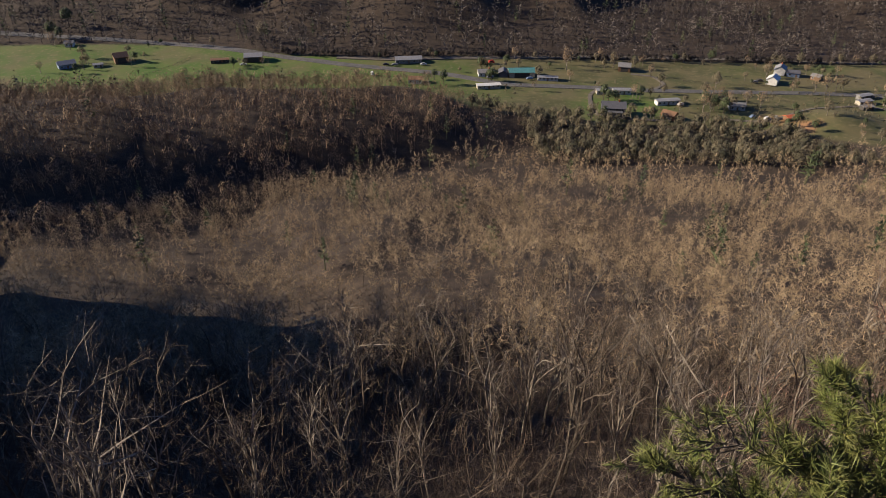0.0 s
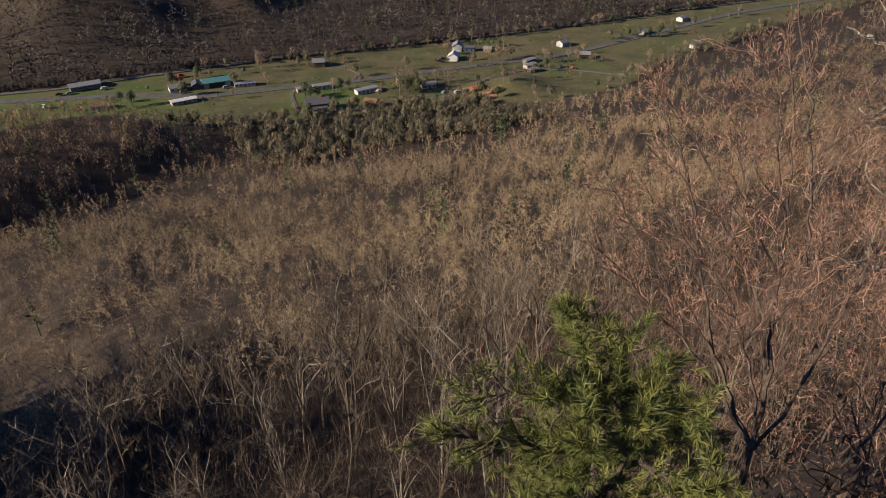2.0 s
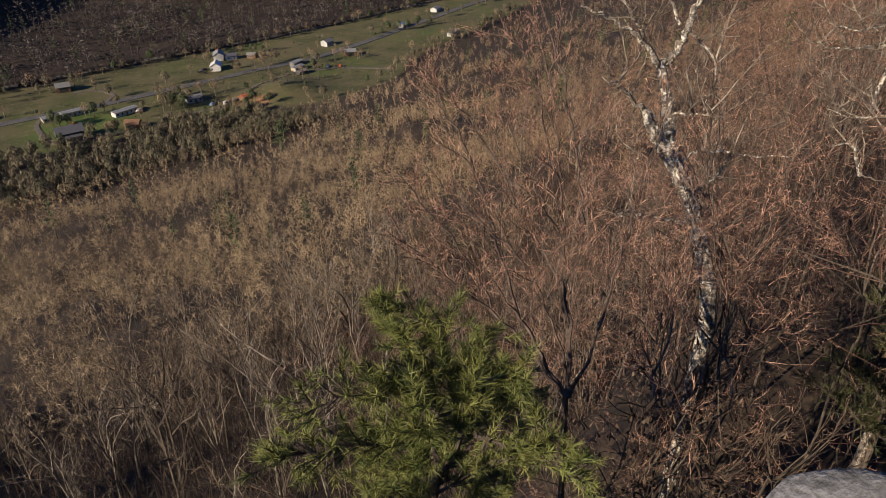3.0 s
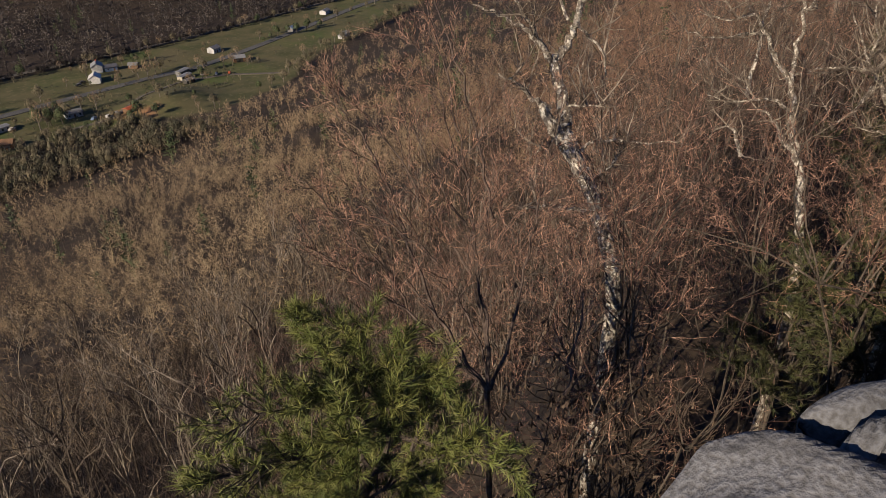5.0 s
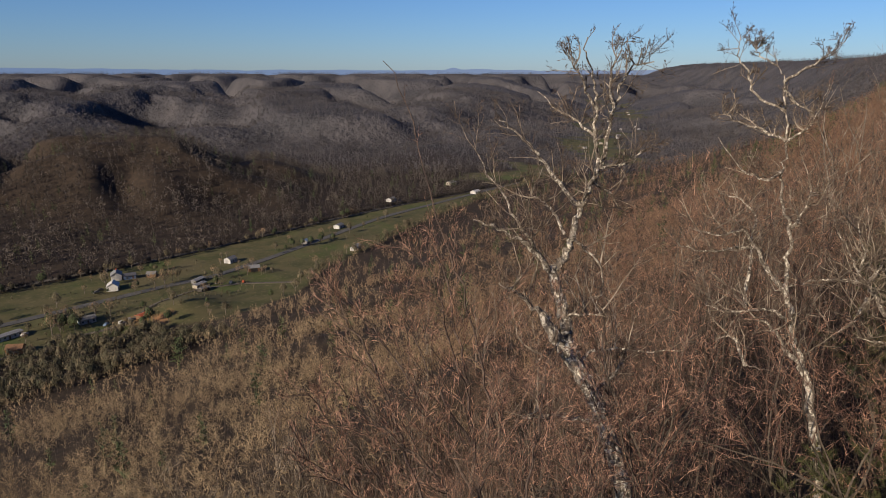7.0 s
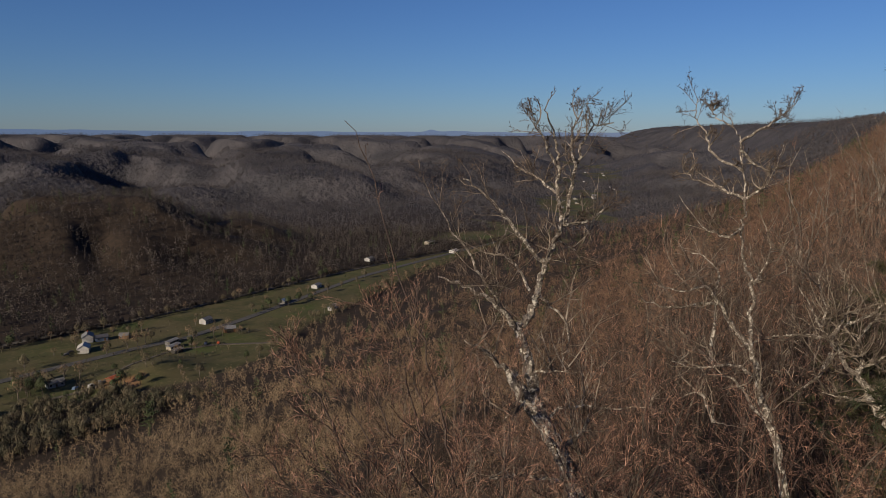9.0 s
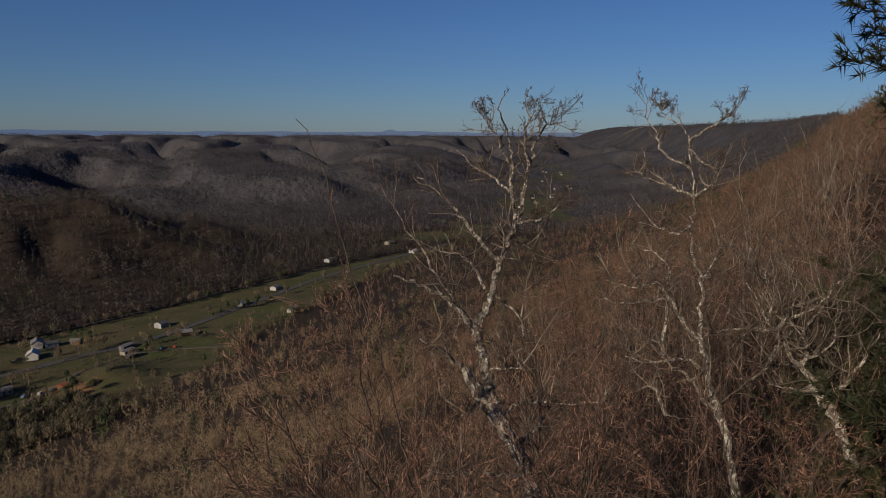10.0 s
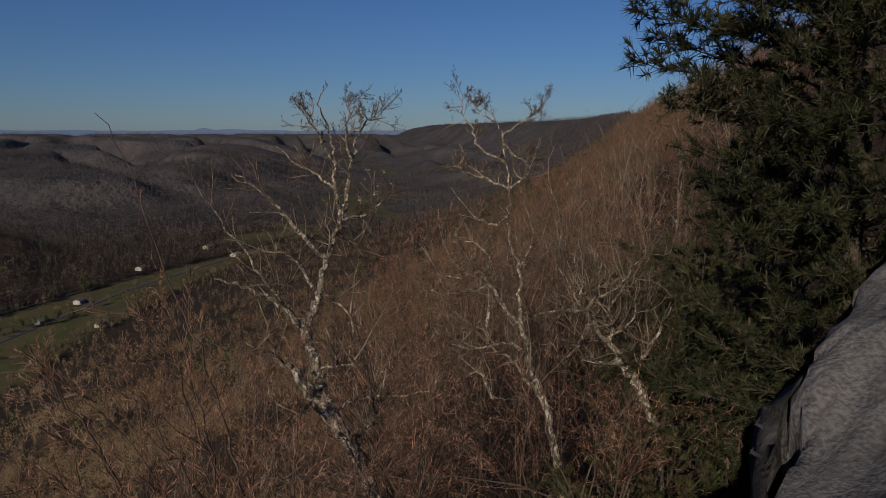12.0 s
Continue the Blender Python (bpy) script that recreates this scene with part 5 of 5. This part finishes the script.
for label, cx, cy, turn, col, van in (
        ("red car parked on the grass", 88, 485, 10, "red", True), ("white car beside the long home", 190, 396, 20, "white", False), ("silver car by the cottage", 82, 455, 0, "silver", False),
        ("dark car on the drive of the farmhouse", 150, 377, 5, "dark", False), ("white van in the crowded yard", 230, 366, 15, "white", True), ("silver car in the crowded yard", 236, 367, 60, "silver", False),
        ("blue car in the crowded yard", 224, 372, 30, "blue", False), ("white motor home parked in the field", 4, 468, 100, "white", True), ("white car at the barn", -84, 494, 15, "white", False),
        ("silver car beside the mobile homes", 316, 384, 40, "silver", False), ("white car beside the mobile homes", 322, 377, 40, "white", False), ("rusty old car beside the mobile homes", 328, 371, 40, "rust", False),
        ("dark car by the white farmhouse", 262, 437, 5, "dark", False), ("grey car by the white farmhouse", 257, 434, 5, "grey", False), ("blue car beside the teal-roofed barn", 108, 451, 5, "blue", False),
        ("white car by the grey house", 40, 484, 5, "white", False), ("silver car by the grey house", 20, 485, 5, "silver", False), ("dark car by the grey house", 14, 486, 5, "dark", False)):
    car(label, cx, cy, turn, col, van)

# trees that stand singly in the fields
vrng = np.random.default_rng(5)


def field_tree(label, x, y, tall, mesh_pair, category="tree"):
    ob = new("field_tree" if category == "tree" else "field_shrub")
    s = tall / 14.0
    ob.matrix_world = Matrix.LocRotScale((x, y, float(height(x, y)) - 0.2), Euler((0, 0, vrng.uniform(0, 6.28))), (s * vrng.uniform(0.9, 1.2), s * vrng.uniform(0.9, 1.2), s))
    part("trunk", mesh_pair[0], None, ob)
    tagged(part("crown", mesh_pair[1], None, ob), kind="stuff")
    return tagged(ob, label, category, "trees in the fields")


def crown_pair(mat, n, size, bark=SLOPE_BARK):
    wood = Strands()
    v, t = puff(vrng, 14.0, n, size)
    wood.tube([(0, 0, 0), (0.1, 0, 5), (0, 0.2, 10)], [0.35, 0.22, 0.06], 5)
    for _ in range(6):
        a = vrng.uniform(0, 6.28)
        wood.tube(wander(vrng, (0, 0, vrng.uniform(3, 7)), (math.cos(a), math.sin(a), 1.0), 6, 4, 0.1, 0.1), [0.16, 0.12, 0.08, 0.03], 3)
    return wood.mesh("trunk", bark), tri_mesh("crown", v, t, mat, tone=vrng.uniform(0, 0.5, len(v)))


BARE = [crown_pair(TWIGS, 210, 0.6) for _ in range(3)]
GREEN = [crown_pair(FAR_EVERGREEN, 260, 1.0, BARK) for _ in range(3)]
GREY_GREEN = [crown_pair(SHRUBS, 240, 0.85) for _ in range(3)]
for x_, y_, tall, kind in ((141, 480, 14, 0), (138, 470, 13, 0), (134, 446, 9, 0), (294, 412, 13, 0), (288, 414, 12, 0), (302, 414, 11, 0), (-75, 540, 15, 2), (-125, 537, 9, 2), (-110, 533, 9, 2),
                           (-229, 590, 16, 1), (-234, 567, 14, 1), (-226, 560, 12, 1), (207, 396, 13, 0), (202, 390, 12, 1), (206, 385, 11, 1), (213, 394, 13, 0), (216, 384, 12, 2), (199, 384, 13, 0), (210, 380, 11, 1),
                           (230, 392, 11, 0), (236, 386, 12, 0), (186, 468, 10, 2), (172, 472, 9, 2), (165, 470, 8, 2), (194, 474, 9, 0), (176, 424, 3.5, 1), (148, 436, 4, 1), (262, 428, 4, 1), (277, 425, 5, 1), (281, 423, 5, 1),
                           (320, 446, 6, 1), (310, 447, 8, 1), (420, 412, 9, 1), (428, 408, 9, 1), (434, 404, 10, 1), (446, 404, 9, 1), (452, 408, 9, 1), (458, 400, 8, 1), (410, 410, 6, 1), (400, 408, 5, 1), (465, 420, 9, 0), (430, 425, 9, 0),
                           (275, 345, 5, 1), (269, 338, 6, 0), (36, 440, 5, 1), (21, 446, 5, 1), (10, 500, 5, 1), (50, 497, 6, 1), (46, 500, 8, 2), (-150, 545, 5, 1), (-140, 548, 5, 1), (-158, 540, 4, 1), (98, 488, 5, 1), (127, 474, 5, 1), (-160, 500, 9, 0), (-194, 512, 10, 0)):
    pair = (BARE, GREEN, GREY_GREEN)[kind][vrng.integers(0, 3)]
    field_tree(("grey leafless tree standing in the fields", "dark green cedar standing in the fields", "pale grey-green tree in early leaf by the fields")[kind], x_, y_, tall, pair)


# trees and bushes crowded about the yards
yards = [(o.location.x, o.location.y) for o in bpy.data.objects if o.parent is None and o.name.split(".")[0] in ("farmhouse", "cabin", "mobile_home", "cottage", "shed", "barn", "house") and o.location.x < 420]
for hx, hy in yards:
    for _ in range(vrng.integers(3, 7)):
        a, d = vrng.uniform(0, 6.28), vrng.uniform(9, 20)
        px, py = hx + d * math.cos(a), hy + d * math.sin(a)
        if meadow(np.array(px), np.array(py)) > 0.5 and all(math.hypot(px - u, py - w) > 8.5 for u, w in yards):
            kind = int(vrng.choice([0, 0, 1, 2]))
            field_tree(("grey leafless tree standing in a yard", "dark green cedar standing in a yard", "grey-green shrubby tree in a yard")[kind], px, py, vrng.uniform(4, 11), (BARE, GREEN, GREY_GREEN)[kind][vrng.integers(0, 3)])


# rows of trees along the road, the field edges and the foot of the far hill
for t_ in np.linspace(110, 560, 46):
    x_ = t_ + vrng.uniform(-5, 5)
    for y_, share in ((np.interp(x_, FIELD_X, FIELD_LO) + vrng.uniform(2, 9), 0.75), (np.interp(x_, FIELD_X, FIELD_HI) - vrng.uniform(1, 5), 0.8), (np.interp(x_, [110, 182, 292, 326, 450, 560], [438, 424, 410, 401, 412, 425]) + vrng.choice([-9, 9]), 0.35)):
        if vrng.uniform() < share and all(math.hypot(x_ - u, y_ - w) > 8.5 for u, w in yards):
            kind = int(vrng.choice([0, 0, 1, 2, 2]))
            field_tree(("grey leafless tree at the edge of a field", "dark green cedar at the edge of a field", "grey-green shrubby tree at the edge of a field")[kind], x_, y_, vrng.uniform(4, 11), (BARE, GREEN, GREY_GREEN)[kind][vrng.integers(0, 3)])


# pasture fence with posts and rails
def fence(label, line, step=4.0):
    ob = new("fence")
    pts = np.asarray(line, float)
    x0, y0 = pts[0]
    ob.location = (x0, y0, float(height(x0, y0)))
    org = np.array(ob.location)
    seg = np.linalg.norm(np.diff(pts, axis=0), axis=1)
    at = np.arange(0, seg.sum(), step)
    px, py = np.interp(at, np.r_[0, np.cumsum(seg)], pts[:, 0]), np.interp(at, np.r_[0, np.cumsum(seg)], pts[:, 1])
    p = np.c_[px, py, height(px, py)] - org
    post = Strands()
    post.tube([(0, 0, -0.3), (0, 0, 1.3)], [0.09, 0.08], 4)
    me = post.mesh("post", BARK)
    for q in p:
        o = part("post", me, None, ob)
        o.location = q
    for z in (0.5, 1.1):
        rail = Strands()
        rail.tube(p + (0, 0, z), [0.05] * len(p), 4)
        part("rail", rail.mesh("rail", BARK), None, ob)
    return tagged(ob, label, "fence", "pasture fences")


fence("weathered wooden pasture fence across the green slope", [(-150, 478), (-132, 500), (-120, 520)])
fence("wooden paddock fence below the road", [(210, 440), (250, 428), (268, 424)])
fence("wooden paddock fence beside the far field", [(196, 476), (240, 474), (282, 468)])


# blue ridges far beyond the last woods; they glow to stand in for haze
def far_ridges():
    a = np.radians(np.arange(-80, -14, 0.25))
    crest = 0.0012 + 0.0022 * ease(-42, -24, np.degrees(a)) + 0.003 * np.exp(-((np.degrees(a) + 58.8) / 0.45) ** 2) + 0.0016 * np.exp(-((np.degrees(a) + 61) / 1.6) ** 2) + 0.0006 * waves(a * 100, 0 * a, 9, 4, 3)
    r = 4930.0
    x, y = -np.sin(a) * r, np.cos(a) * r
    v = np.concatenate([np.stack([x, y, 0 * x + 60], 1), np.stack([x, y, 145 + r * crest], 1)])
    n = len(a)
    i = np.arange(n - 1)
    t = np.concatenate([np.stack([i, i + 1, i + n + 1], 1), np.stack([i, i + n + 1, i + n], 1)])
    m = bpy.data.materials.new("glowing_blue_haze")
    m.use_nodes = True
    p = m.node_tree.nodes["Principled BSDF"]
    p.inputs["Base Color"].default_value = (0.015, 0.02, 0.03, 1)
    # emission puts the light of hazy air into the ridges
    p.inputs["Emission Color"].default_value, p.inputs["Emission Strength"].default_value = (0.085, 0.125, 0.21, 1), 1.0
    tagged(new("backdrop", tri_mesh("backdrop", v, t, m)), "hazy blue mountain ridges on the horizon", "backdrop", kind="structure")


far_ridges()
